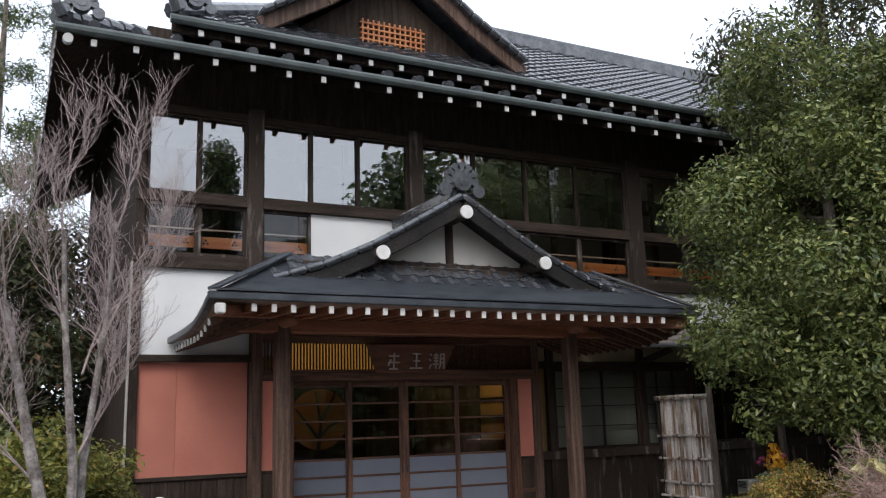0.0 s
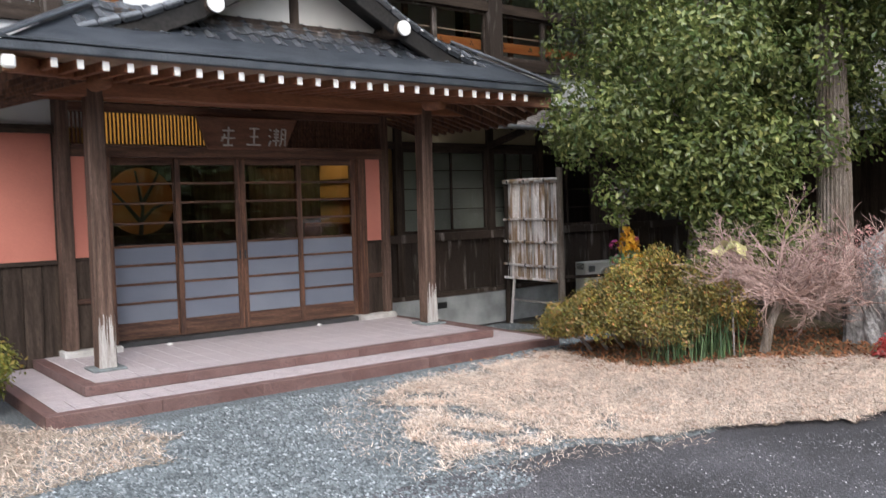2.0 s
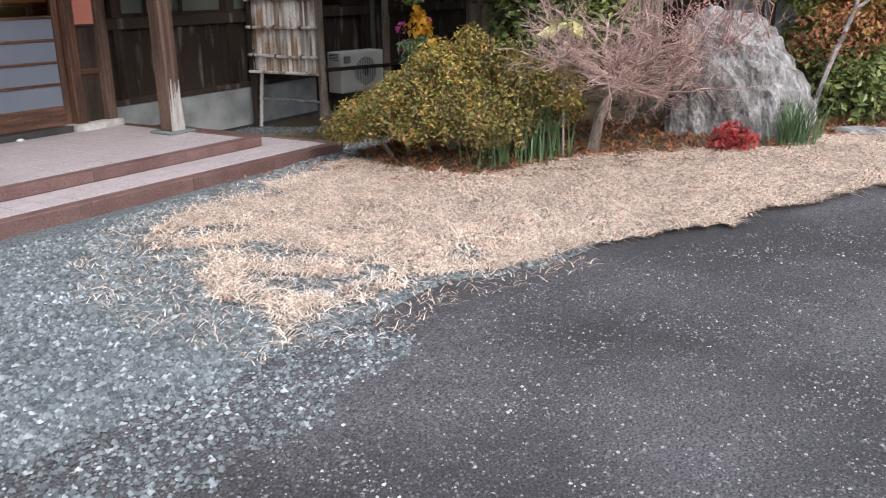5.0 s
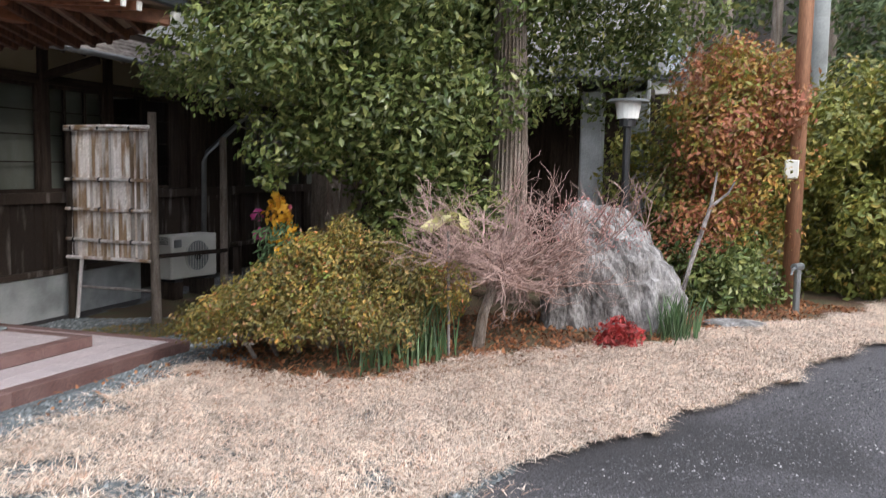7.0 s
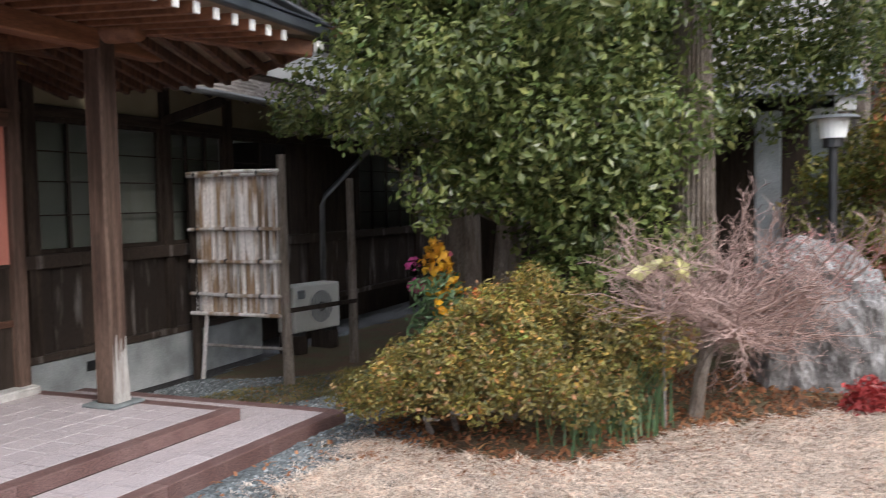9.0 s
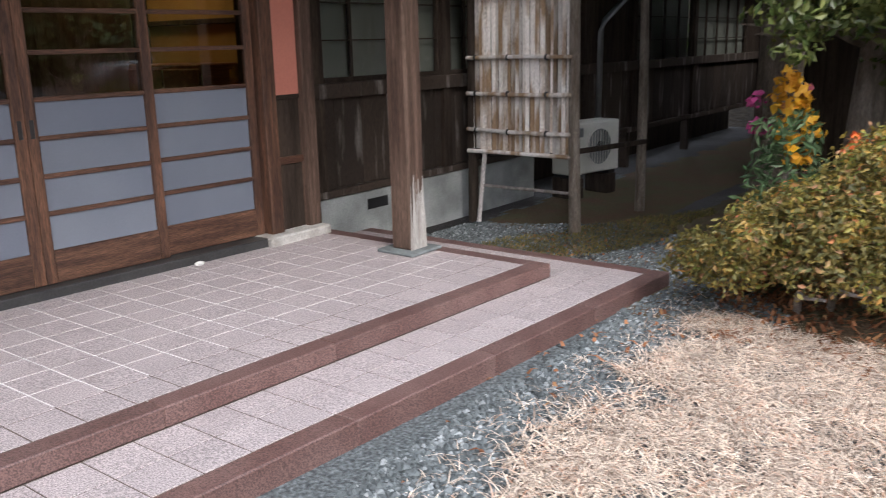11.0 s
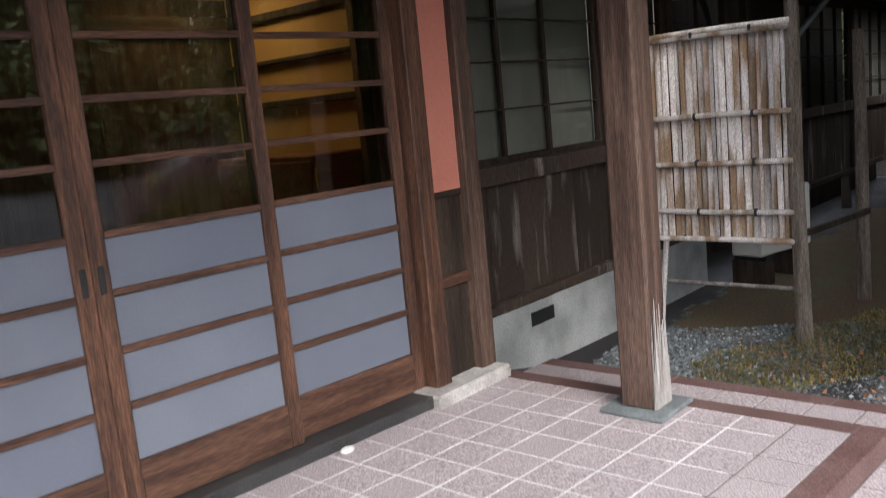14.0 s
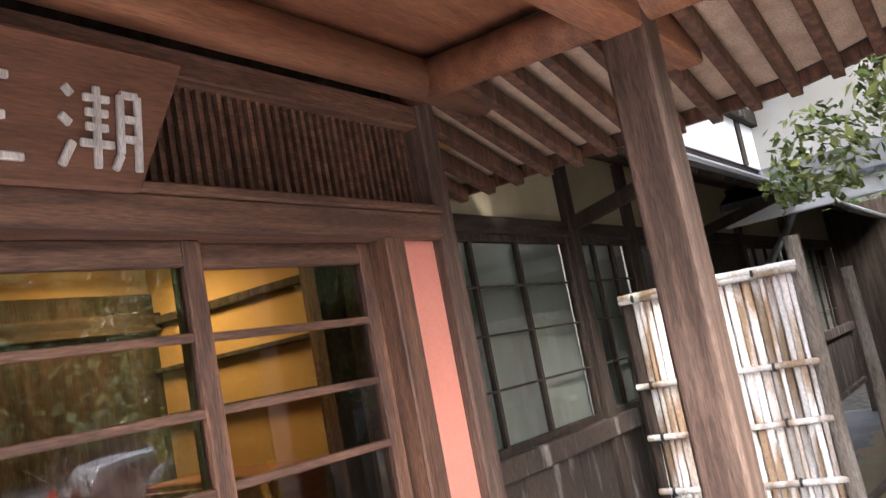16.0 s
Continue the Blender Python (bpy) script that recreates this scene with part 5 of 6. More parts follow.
foliage("leafage", az, AZ_CLUMPS[::3], 9000, 0.034, LEAF_ORANGE, 0.4, 0.5, 0.1, "rusty orange leaves", 0.75, 131)
b = bmesh.new()
r = random.Random(5)
for k in range(7):
    x, y = 7.2 + 0.08 * k, 7.25 - 0.14 * k
    tube([(x + 0.3, y + 0.05, lie(x, y) + 0.05), (x + 0.1, y, lie(x, y) + 0.2), (x - 0.02, y - 0.05, lie(x, y) + 0.16 + 0.1 * r.random()), (x - 0.08, y - 0.16, lie(x, y) + 0.24)], (0.02, 0.016, 0.013, 0.008), 6, b)
part("low_branch", b, BARK_PALE, az, "pale crooked low branches")

# bare clipped tree
tw = thing("bare_dome_tree", (8.1, 5.77, lie(8.1, 5.77)), "small leafless tree clipped into a dense pinkish twig dome", "tree")
r = random.Random(9)
bm = bmesh.new()
z0 = lie(8.1, 5.77)
tube([(8.08, 5.77, z0 - 0.03), (8.12, 5.74, z0 + 0.25), (8.22, 5.68, z0 + 0.5), (8.26, 5.65, z0 + 0.6)], (0.05, 0.04, 0.042, 0.04), 9, bm)
part("trunk", bm, BARK, tw)
bm = bmesh.new()
for k in range(22):
    a = 2 * math.pi * k / 22
    branches((8.24, 5.66, z0 + 0.5), (math.cos(a), math.sin(a), -0.15 + 1.1 * r.random()), 0.42, 0.02, 5, r, bm, 0.7, 4, 0.03, 3, 0.7)
tagged(part("twig_mass", bm, TWIG, tw, "dense pinkish bare twigs"), kind="stuff")

# boulder
rock = thing("boulder", (9.15, 4.95, 0.3), "large weathered grey boulder with pale veins", "boulder")
bm = bmesh.new()
bmesh.ops.create_icosphere(bm, subdivisions=5, radius=1.0)
for v in bm.verts:
    d = v.co.normalized()
    q = Vector([math.copysign(abs(c) ** 0.72, c) for c in d])
    k = 1 + 0.16 * noise.noise(d * 1.7 + Vector((3, 1, 0))) + 0.12 * noise.noise(d * 4.5) + 0.06 * noise.noise(d * 10) + 0.07 * abs(noise.noise(Vector((d.x * 8, d.y * 8, d.z * 2.5)))) + 0.025 * noise.noise(d * 24)
    t = max(0.0, d.z)
    v.co = Vector((q.x * 0.46, q.y * 0.54 * (1 - 0.22 * t) + 0.2 * t * t, q.z * 0.84)) * k
bm.transform(Matrix.Translation((9.2, 4.93, 0.42)))
part("stone", bm, ROCK, rock)
r = random.Random(3)
b = bmesh.new()
for k in range(20):
    x, y = 8.5 + 0.35 * r.random(), 4.6 + 0.9 * r.random()
    branches((x, y, 1.0 + 0.3 * r.random()), (-0.4, 0.3 * r.gauss(0, 1), 0.5), 0.24, 0.007, 2, r, b, 0.5, 3)
vine = thing("red_twig_shrub", (8.7, 5.2, 0.5), "thin reddish bare twigs leaning against the boulder", "shrub")
tagged(part("twig_mass", b, TWIG, vine), kind="stuff")
foliage("bud_mass", vine, [(8.68, 5.1, 1.2, 0.28), (8.7, 4.8, 1.15, 0.25), (8.6, 5.35, 1.15, 0.25)], 900, 0.025, leafy("pink bud", (0.35, 0.16, 0.15), (0.45, 0.22, 0.2)), 0.2, 0.5, seed=77)

shrub("crimson_nandina", "small crimson-leaved shrub in the dry grass", (8.4, 4.78, 0.28), [(8.4, 4.78, 0.42, 0.13), (8.38, 4.84, 0.34, 0.12), (8.44, 4.7, 0.36, 0.12)], 700, 0.05, LEAF_CRIMSON, 41, twigs=3, shell=0.2, reach=0.07)
shrub("green_low_shrub", "low dark green shrub behind the boulder", (10.1, 4.0, 0.36), clumps_in((10.1, 4.0, 0.7), (0.6, 0.5, 0.4), 14, 0.3, 3), 5000, 0.07, LEAF, 42)
shrub("russet_tree", "small tree with russet and orange leaves", (11.0, 3.9, 0.36), clumps_in((10.85, 3.95, 2.05), (0.8, 0.5, 0.95), 36, 0.3, 6), 11000, 0.058, LEAF_RED, 43, "tree", 5)
rt = bpy.data.objects["russet_tree"]
foliage("leafage", rt, clumps_in((10.85, 3.95, 1.75), (0.85, 0.55, 1.1), 40, 0.3, 66), 15000, 0.055, LEAF_ORANGE, 0.4, 0.5, 0.1, "orange and olive leaves", 0.5, 143)
shrub("mauve_shrub", "sparse shrub with dusky red leaves", (10.3, 4.5, 0.36), clumps_in((10.3, 4.4, 1.0), (0.5, 0.4, 0.45), 10, 0.25, 7), 1800, 0.05, LEAF_RED, 44, twigs=4)
shrub("yellow_green_hedge", "tall loose hedge with yellow-green leaves", (11.9, 2.5, 0.36), clumps_in((11.7, 2.6, 1.5), (0.95, 1.05, 1.15), 60, 0.36, 8), 26000, 0.08, LEAF_YELLOW, 45, twigs=6)
shrub("yellow_green_hedge", "tall loose hedge with yellow-green leaves", (14.5, 0.2, 0.36), clumps_in((14.6, 0.0, 1.5), (1.8, 1.8, 1.3), 60, 0.5, 9), 20000, 0.09, LEAF_YELLOW, 46, twigs=6)
shrub("mixed_shrub", "yellow-green shrub beside the garden lamp", (10.8, 4.9, 0.36), clumps_in((11.0, 4.6, 1.45), (0.6, 0.55, 1.05), 26, 0.28, 10), 9000, 0.06, LEAF_YELLOW, 47, twigs=4)
wb = thing("dead_branch", (9.75, 4.25, 0.35), "pale dead forked branch standing among shrubs", "branch")
part("wood", tube([(9.6, 4.4, 0.4), (9.68, 4.28, 0.9), (9.78, 4.16, 1.3), (9.8, 4.12, 1.6)], (0.025, 0.022, 0.018, 0.008), 7), BARK_PALE, wb)
part("fork", tube([(9.78, 4.16, 1.3), (9.85, 4.02, 1.42), (9.86, 3.97, 1.52)], (0.016, 0.012, 0.007), 6), BARK_PALE, wb)

# flowers and bulbs
fl = thing("flower_clump", (8.65, 7.72, 0.12), "clump of yellow and orange flowers against the dark wall", "flowers")
foliage("leafage", fl, [(8.65, 7.72, 0.7, 0.25), (8.62, 7.7, 0.95, 0.2), (8.6, 7.75, 0.4, 0.25)], 700, 0.09, BLADE_GREEN, 0.1, 0.3, seed=51)
foliage("petal_mass", fl, [(8.6, 7.7, 1.18, 0.12), (8.66, 7.66, 1.0, 0.13), (8.62, 7.72, 1.3, 0.08), (8.55, 7.62, 0.85, 0.1)], 260, 0.06, FLOWER, 0.3, 0.8, seed=52)
foliage("petal_mass", fl, [(8.63, 7.9, 1.15, 0.07), (8.63, 7.88, 0.98, 0.07)], 60, 0.05, leafy("magenta petal", (0.3, 0.03, 0.13), (0.4, 0.06, 0.2)), 0.3, 0.8, seed=53)
foliage("petal_mass", fl, [(8.2, 7.25, 0.95, 0.07), (8.25, 7.15, 0.88, 0.06)], 50, 0.06, leafy("orange red petal", (0.6, 0.1, 0.03), (0.62, 0.2, 0.06)), 0.3, 0.8, seed=54)
bl = thing("pale_leaf_plant", (7.85, 5.9, 0.2), "plant with a few large pale yellow leaves", "plant")
foliage("leafage", bl, [(7.78, 5.88, 1.2, 0.1), (7.8, 5.98, 1.22, 0.1)], 14, 0.13, LEAF_PALEY, 0.6, 0.6, seed=55)
part("stem", tube([(7.85, 5.92, 0.25), (7.82, 5.92, 0.7), (7.79, 5.92, 1.15)], 0.01, 6), BARK_PALE, bl)


def blades(name, owner, places, h, w, lean, material, seed, label="", kind="stuff"):
    """Thin bent blades rooted at the given places."""
    rng = np.random.default_rng(seed)
    n = len(places)
    p = np.array(places, float)
    a = rng.random(n) * 2 * np.pi
    hh = h * (0.5 + rng.random(n))
    d = np.stack([np.cos(a), np.sin(a), np.zeros(n)], 1)
    s = np.stack([-np.sin(a), np.cos(a), np.zeros(n)], 1) * w
    ln = (lean * (0.3 + 1.2 * rng.random(n)) * hh)[:, None]
    up = np.array((0, 0, 1.0))
    v = np.stack([p - s, p + s, p + d * ln * 0.4 + up * hh[:, None] * 0.6 + s * 0.7, p + d * ln * 0.4 + up * hh[:, None] * 0.6 - s * 0.7, p + d * ln + up * hh[:, None] * (0.95 if lean < 1 else 0.5)], 1)
    f = np.arange(5 * n).reshape(n, 5)
    me = bpy.data.meshes.new(name)
    tri = np.concatenate([f[:, [0, 1, 2]], f[:, [0, 2, 3]], f[:, [3, 2, 4]]], 1).reshape(-1, 3)
    base = np.array(base_of(owner)) if owner else np.zeros(3)
    me.from_pydata((v.reshape(-1, 3) - base).tolist(), [], tri.tolist())
    me.materials.append(material)
    ob = new(name, me)
    ob.parent = owner
    return tagged(ob, label, kind=kind)


def tuft(x, y, n, rad, h, material, label, seed):
    t = thing("leaf_tuft", (x, y, lie(x, y)), label, "plant", "tufts")
    r = random.Random(seed)
    blades("blade_mass", t, [(x + r.gauss(0, rad), y + r.gauss(0, rad), lie(x, y)) for _ in range(n)], h, 0.007, 0.45, material, seed)


tuft(7.75, 6.1, 100, 0.1, 0.42, BLADE_GREEN, "tuft of upright green bulb leaves", 1)
tuft(7.55, 6.35, 70, 0.1, 0.36, BLADE_GREEN, "tuft of upright green bulb leaves", 2)
tuft(8.75, 4.38, 150, 0.07, 0.3, BLADE_GREEN, "tuft of upright green bulb leaves", 3)


def scatter(loop, n, seed, k=1.0, dens=None):
    r = random.Random(seed)
    x0, x1 = min(p[0] for p in loop), max(p[0] for p in loop)
    y0, y1 = min(p[1] for p in loop), max(p[1] for p in loop)
    out = []
    while len(out) < n:
        x, y = r.uniform(x0, x1), r.uniform(y0, y1)
        if inside(*ragged(x, y, k), loop) and (dens is None or r.random() < dens(x, y)):
            out.append((x, y))
    return out


NEARL = [p for p in LAWN if p[0] < 12.5]
blades("dry_grass", None, [(x, y, lie(x, y) + 0.02) for x, y in scatter(NEARL, 115000, 61, 1.3, lambda x, y: 0.85 * thatch(x, y))], 0.03, 0.0032, 3.2, STRAW, 62, "matted dry straw-coloured grass")
blades("dry_grass", None, [(x, y, lie(x, y) + 0.02) for x, y in scatter(LAWN_LEFT, 16000, 63, 1.3)], 0.028, 0.0024, 3.2, STRAW, 64, "matted dry straw-coloured grass")
FRINGE = [(4.1, 5.7), (4.9, 5.45), (6.0, 4.95), (7.3, 7.6), (8.0, 8.0), (5.0, 8.05), (4.2, 7.0)]
blades("straw_fringe", None, [(x, y, lie(x, y) + 0.012) for x, y in scatter(FRINGE, 5000, 65, 1.0)], 0.02, 0.0022, 3.4, STRAW, 66, "loose straw blown over the gravel")


def stones(name, places, size, material, seed, label):
    """Small angular chips lying on the ground."""
    rng = np.random.default_rng(seed)
    n = len(places)
    p = np.array(places, float)
    s = size * (0.5 + rng.random(n) ** 2)
    base = np.array([(1, 0, 0), (-0.3, 0.9, 0), (-0.7, -0.6, 0), (0.3, -0.9, 0.1), (0.1, 0.1, 0.75), (-0.3, 0.2, 0.55)])
    a = rng.random(n) * 2 * np.pi
    ca, sa = np.cos(a), np.sin(a)
    b = base[None] * (0.7 + 0.6 * rng.random((n, 6, 3)))
    x = b[..., 0] * ca[:, None] - b[..., 1] * sa[:, None]
    y = b[..., 0] * sa[:, None] + b[..., 1] * ca[:, None]
    v = np.stack([x, y, b[..., 2]], -1) * s[:, None, None] + p[:, None]
    f = np.array([(0, 1, 4), (1, 5, 4), (1, 2, 5), (2, 3, 5), (3, 4, 5), (3, 0, 4)])
    tri = (np.arange(n)[:, None, None] * 6 + f[None]).reshape(-1, 3)
    me = bpy.data.meshes.new(name)
    me.from_pydata(v.reshape(-1, 3).tolist(), [], tri.tolist())
    me.materials.append(material)
    return tagged(new(name, me), label, "gravel", kind="stuff")


NEARG = [(2.0, 6.2), (2.65, 6.0), (3.7, 5.75), (4.4, 5.7), (5.2, 5.6), (6.2, 5.05), (6.6, 6.0), (7.0, 7.2), (8.4, 7.8), (9.6, 8.7), (10.5, 9.3), (9.6, 10.85), (7.97, 10.85), (7.97, 8.15), (2.68, 8.15), (2.2, 7.2)]
stones("gravel", [(x, y, lie(x, y) + 0.006) for x, y in scatter(NEARG, 72000, 71, 0.6)], 0.0145, CHIP, 72, "loose blue-grey gravel chips")
ASPH = [(2.0, 6.2), (4.4, 5.8), (6.0, 5.0), (8.2, 3.3), (9.5, 2.0), (8, 0.5), (3.0, 2.2), (1.5, 4.5)]
stones("road_chips", [(x, y, lie(x, y) + 0.001) for x, y in scatter(ASPH, 60000, 73, 0.3)], 0.0068, CHIP_DARK, 74, "fine chips worn out of the asphalt")
EDGE = [(1.0, 5.9), (2.6, 5.3), (3.8, 5.2), (4.7, 5.3), (4.9, 5.7), (4.4, 6.0), (2.6, 6.4), (1.0, 6.8)]
stones("strewn_gravel", [(x, y, lie(x, y) + 0.003) for x, y in scatter(EDGE, 9000, 79, 1.5)], 0.012, CHIP, 80, "gravel chips strewn over the edge of the asphalt")
LEAVES = [(7.0, 7.6), (6.8, 6.5), (7.6, 5.5), (8.6, 4.3), (9.5, 3.6), (10.4, 2.8), (11, 3.4), (9.9, 4.6), (9.0, 6.0), (8.6, 7.9)]
blades("fallen_leaves", None, [(x, y, lie(x, y) + 0.02) for x, y in scatter(LEAVES, 5500, 75, 1.0)], 0.03, 0.011, 1.8, FALLEN, 76, "fallen brown leaves on soil and grass")
blades("fallen_leaves", None, [(x, y, lie(x, y) + 0.015) for x, y in scatter([(5.2, 8.0), (6.6, 7.5), (8.2, 7.9), (9.6, 8.9), (10.6, 9.5), (9.4, 10.0), (8.2, 9.3)], 260, 81, 0.5)], 0.024, 0.011, 1.9, FALLEN, 82, "scattered brown leaves on the gravel")
moss = thing("moss_patch", (9.0, 9.4, 0.02), "thin green weeds and moss in the gravel", "weeds")
blades("sprout_mass", moss, [(x, y, lie(x, y) + 0.012) for x, y in scatter([(8.2, 9.9), (8.9, 9.2), (9.6, 8.9), (11.2, 9.0), (10.6, 9.6), (8.9, 10.2)], 5500, 77)], 0.03, 0.004, 1.4, LEAF_AZALEA, 78)

# ---- bamboo screen, air conditioner, pipe ----
scr = thing("bamboo_screen", (9.74, 10.3, 0), "split bamboo screen tied between two rough posts", "screen")
r = random.Random(12)
y = 9.84
while y < 10.88:
    w = r.uniform(0.028, 0.052)
    part("bamboo_slat", tube([(9.745 + r.uniform(-0.004, 0.004), y + w / 2, 0.56 + r.uniform(-0.012, 0.012)), (9.745, y + w / 2 + r.uniform(-0.006, 0.006), 1.25), (9.745, y + w / 2, 1.925 + r.uniform(-0.01, 0.01))], w / 2, 6), BAMBOO, scr)
    y += w * r.choice((1.0, 1.0, 1.04, 1.12))
for z in (1.93, 1.965, 1.4, 1.08, 0.74, 0.545):
    part("cross_cane", tube([(9.705, 9.8, z), (9.7, 10.3, z + r.uniform(-0.01, 0.01)), (9.705, 10.9, z + r.uniform(-0.01, 0.01))], 0.019, 8), BAMBOO, scr)
for z in (1.4, 1.08, 0.74, 1.95):
    for yy in (10.05, 10.45, 10.8):
        part("cord_knot", tube([(9.7, yy - 0.008, z), (9.7, yy + 0.008, z)], 0.027, 8), BLACK, scr, "dark cord tie")
part("cane", tube([(9.74, 9.8, 0.22), (9.74, 10.8, 0.22)], 0.015, 7), BARK_PALE, scr)
part("stake", tube([(9.73, 10.8, -0.14), (9.73, 10.72, 0.56)], 0.022, 7), BAMBOO, scr)
part("post", tube([(9.72, 9.76, -0.16), (9.745, 9.8, 1.0), (9.74, 9.8, 2.12)], (0.055, 0.048, 0.045), 10), BARK, scr, "rough rounded post")
part("post", tube([(9.76, 10.88, -0.16), (9.76, 10.87, 1.98)], 0.05, 10), WOOD_DARK, scr)
fence = thing("side_fence", (10.6, 9.8, 0), "dark rail to a second rough fence post", "fence")
part("post", tube([(10.98, 9.72, -0.15), (11.0, 9.73, 1.1), (11.02, 9.75, 1.91)], (0.052, 0.046, 0.04), 9), BARK, fence)
part("rail", beam((9.74, 9.74, 0.6), (10.98, 9.68, 0.56), 0.03, 0.045), WOOD_DARK, fence)

ac = thing("air_conditioner", (10.5, 10.05, 0.3), "off-white outdoor air conditioner unit on blocks", "air conditioner")
A0, A1, AY0, AY1, AZ0, AZ1 = 10.08, 10.87, 9.79, 10.08, 0.24, 0.79
part("casing", box(A0, A1, AY0, AY1, AZ0, AZ1, 0.015), ENAMEL, ac)
part("fan_ring", tube([(10.52, AY0 - 0.012, 0.52), (10.52, AY0 + 0.01, 0.52)], 0.21, 32), ENAMEL, ac)
part("fan_opening", tube([(10.52, AY0 - 0.016, 0.52), (10.52, AY0 - 0.01, 0.52)], 0.19, 32), METAL, ac, "grey fan guard")
part("fan_hub", tube([(10.52, AY0 - 0.022, 0.52), (10.52, AY0 - 0.012, 0.52)], 0.06, 20), BLACK, ac)
for k in range(9):
    part("guard_ring", box(10.34 + 0.045 * k - 0.003, 10.34 + 0.045 * k + 0.003, AY0 - 0.024, AY0 - 0.017, 0.52 - 0.18 * math.sin(math.acos(max(-1, min(1, (k - 4) / 4.4)))), 0.52 + 0.18 * math.sin(math.acos(max(-1, min(1, (k - 4) / 4.4)))), 0), ENAMEL, ac)
part("valve_cover", box(10.13, 10.25, AY0 - 0.014, AY0 + 0.01, 0.64, 0.74, 0.008), METAL, ac)
for k in range(5):
    part("side_slot", box(A0 - 0.005, A0 + 0.004, AY0 + 0.05, AY1 - 0.05, 0.68 + 0.02 * k, 0.69 + 0.02 * k, 0), BLACK, ac)
for x in (10.2, 10.75):
    part("foot", box(x - 0.06, x + 0.06, AY0 - 0.0, AY1 + 0.02, 0.2, 0.24, 0.004), BLACK, ac)
    # dark wood colour on the blocks stands in for shade beneath the unit
    part("block", box(x - 0.08, x + 0.08, AY0 + 0.0, AY1 + 0.03, -0.02, 0.2, 0.01), WOOD_DARK, ac, "support block, coloured dark for the shade under the unit")
ac.rotation_euler.z = radians(-12)
ac.location = (11.565, 10.717, 0.19)
pipe = thing("downpipe", (12.35, 10.85, 0.5), "grey downpipe bending up to the gutter", "pipe")
part("pipe", tube([(12.35, 10.9, -0.1), (12.35, 10.88, 1.62), (12.4, 10.86, 1.74), (13.0, 10.5, 2.36), (13.05, 10.42, 2.5), (13.05, 10.3, 2.68)], 0.035, 10), METAL, pipe, smooth=True)
part("gutter", tube([(8.4, 10.24, 2.7), (19, 10.24, 2.68)], 0.035, 8), METAL, pipe)

for x in (6.29, 4.46):
    st = thing("white_pebble", (x, 10.52, TOP), "small white pebble doorstop on the tiles", "pebble", "pebbles")
    bm = bmesh.new()
    bmesh.ops.create_icosphere(bm, subdivisions=2, radius=0.03, matrix=Matrix.Translation((x, 10.5, TOP + 0.014)) @ Matrix.Diagonal((1.2, 0.8, 0.5, 1)))
    part("stone", bm, WHITE_END, st, smooth=True)

# ---- garden lamps, poles ----
gl = thing("bollard_lamp", (2.03, 7.9, 0.04), "black bollard lamp with a white glass globe", "lamp")
part("post", tube([(2.03, 7.9, 0.0), (2.03, 7.9, 1.02)], 0.045, 14), BLACK, gl, smooth=True)
part("collar", tube([(2.03, 7.9, 1.02), (2.03, 7.9, 1.06)], 0.055, 14), BLACK, gl)
bm = bmesh.new()
bmesh.ops.create_uvsphere(bm, u_segments=20, v_segments=12, radius=0.085, matrix=Matrix.Translation((2.03, 7.9, 1.13)))
part("globe", bm, GLOBE, gl, "white glass globe", smooth=True)
lamp = thing("garden_lamp", (10.05, 4.92, 0.35), "black garden lamp post with a white shade and flat cap", "lamp")
part("post", tube([(10.05, 4.92, 0.3), (10.05, 4.92, 2.0)], 0.035, 10), BLACK, lamp)
part("collar", tube([(10.05, 4.92, 2.0), (10.05, 4.92, 2.07)], 0.075, 12), BLACK, lamp)
part("shade", tube([(10.05, 4.92, 2.07), (10.05, 4.92, 2.22)], (0.095, 0.12), 16), GLOBE, lamp, "white shade")
part("cap", tube([(10.05, 4.92, 2.22), (10.05, 4.92, 2.245)], (0.2, 0.17), 18), METAL, lamp)
pole = thing("wooden_pole", (10.5, 3.43, 0.35), "tall reddish stained wooden pole", "pole")
part("shaft", tube([(10.5, 3.43, 0.2), (10.5, 3.42, 3), (10.48, 3.4, 8)], (0.075, 0.065, 0.055), 12), POLE, pole, smooth=True)
part("box", box(10.33, 10.43, 3.42, 3.54, 1.55, 1.72, 0.01), ENAMEL, pole, "small pale box")
up = thing("concrete_pole", (13.4, 3.03, 0.3), "tall grey concrete utility pole", "pole")
part("shaft", tube([(13.4, 3.03, 0.0), (13.4, 3.03, 10)], (0.15, 0.11), 16), CONCRETE, up, smooth=True)
part("band", tube([(13.4, 3.03, 4.0), (13.4, 3.03, 4.03)], 0.16, 16), METAL, up)
tap = thing("garden_tap", (10.12, 3.4, 0.35), "grey standpipe tap beside the pole", "tap")
part("pipe", tube([(10.12, 3.4, 0.3), (10.12, 3.4, 0.75)], 0.03, 10), METAL, tap)
part("head", tube([(10.05, 3.44, 0.78), (10.16, 3.37, 0.78)], 0.035, 10), METAL, tap)
part("spout", tube([(10.08, 3.42, 0.78), (9.98, 3.46, 0.76), (9.97, 3.465, 0.72)], 0.013, 8), METAL, tap)
fs = thing("flat_stone", (9.3, 3.9, 0.35), "flat pale stone lying in the grass", "stone")
bm = bmesh.new()
bmesh.ops.create_icosphere(bm, subdivisions=3, radius=0.2, matrix=Matrix.Translation((9.3, 3.92, 0.37)) @ Matrix.Diagonal((0.8, 1.3, 0.2, 1)))
for v in bm.verts:
    v.co += 0.02 * Vector((noise.noise(v.co * 9), noise.noise(v.co * 9 + Vector((5, 0, 0))), 0))
part("stone", bm, ROCK, fs)

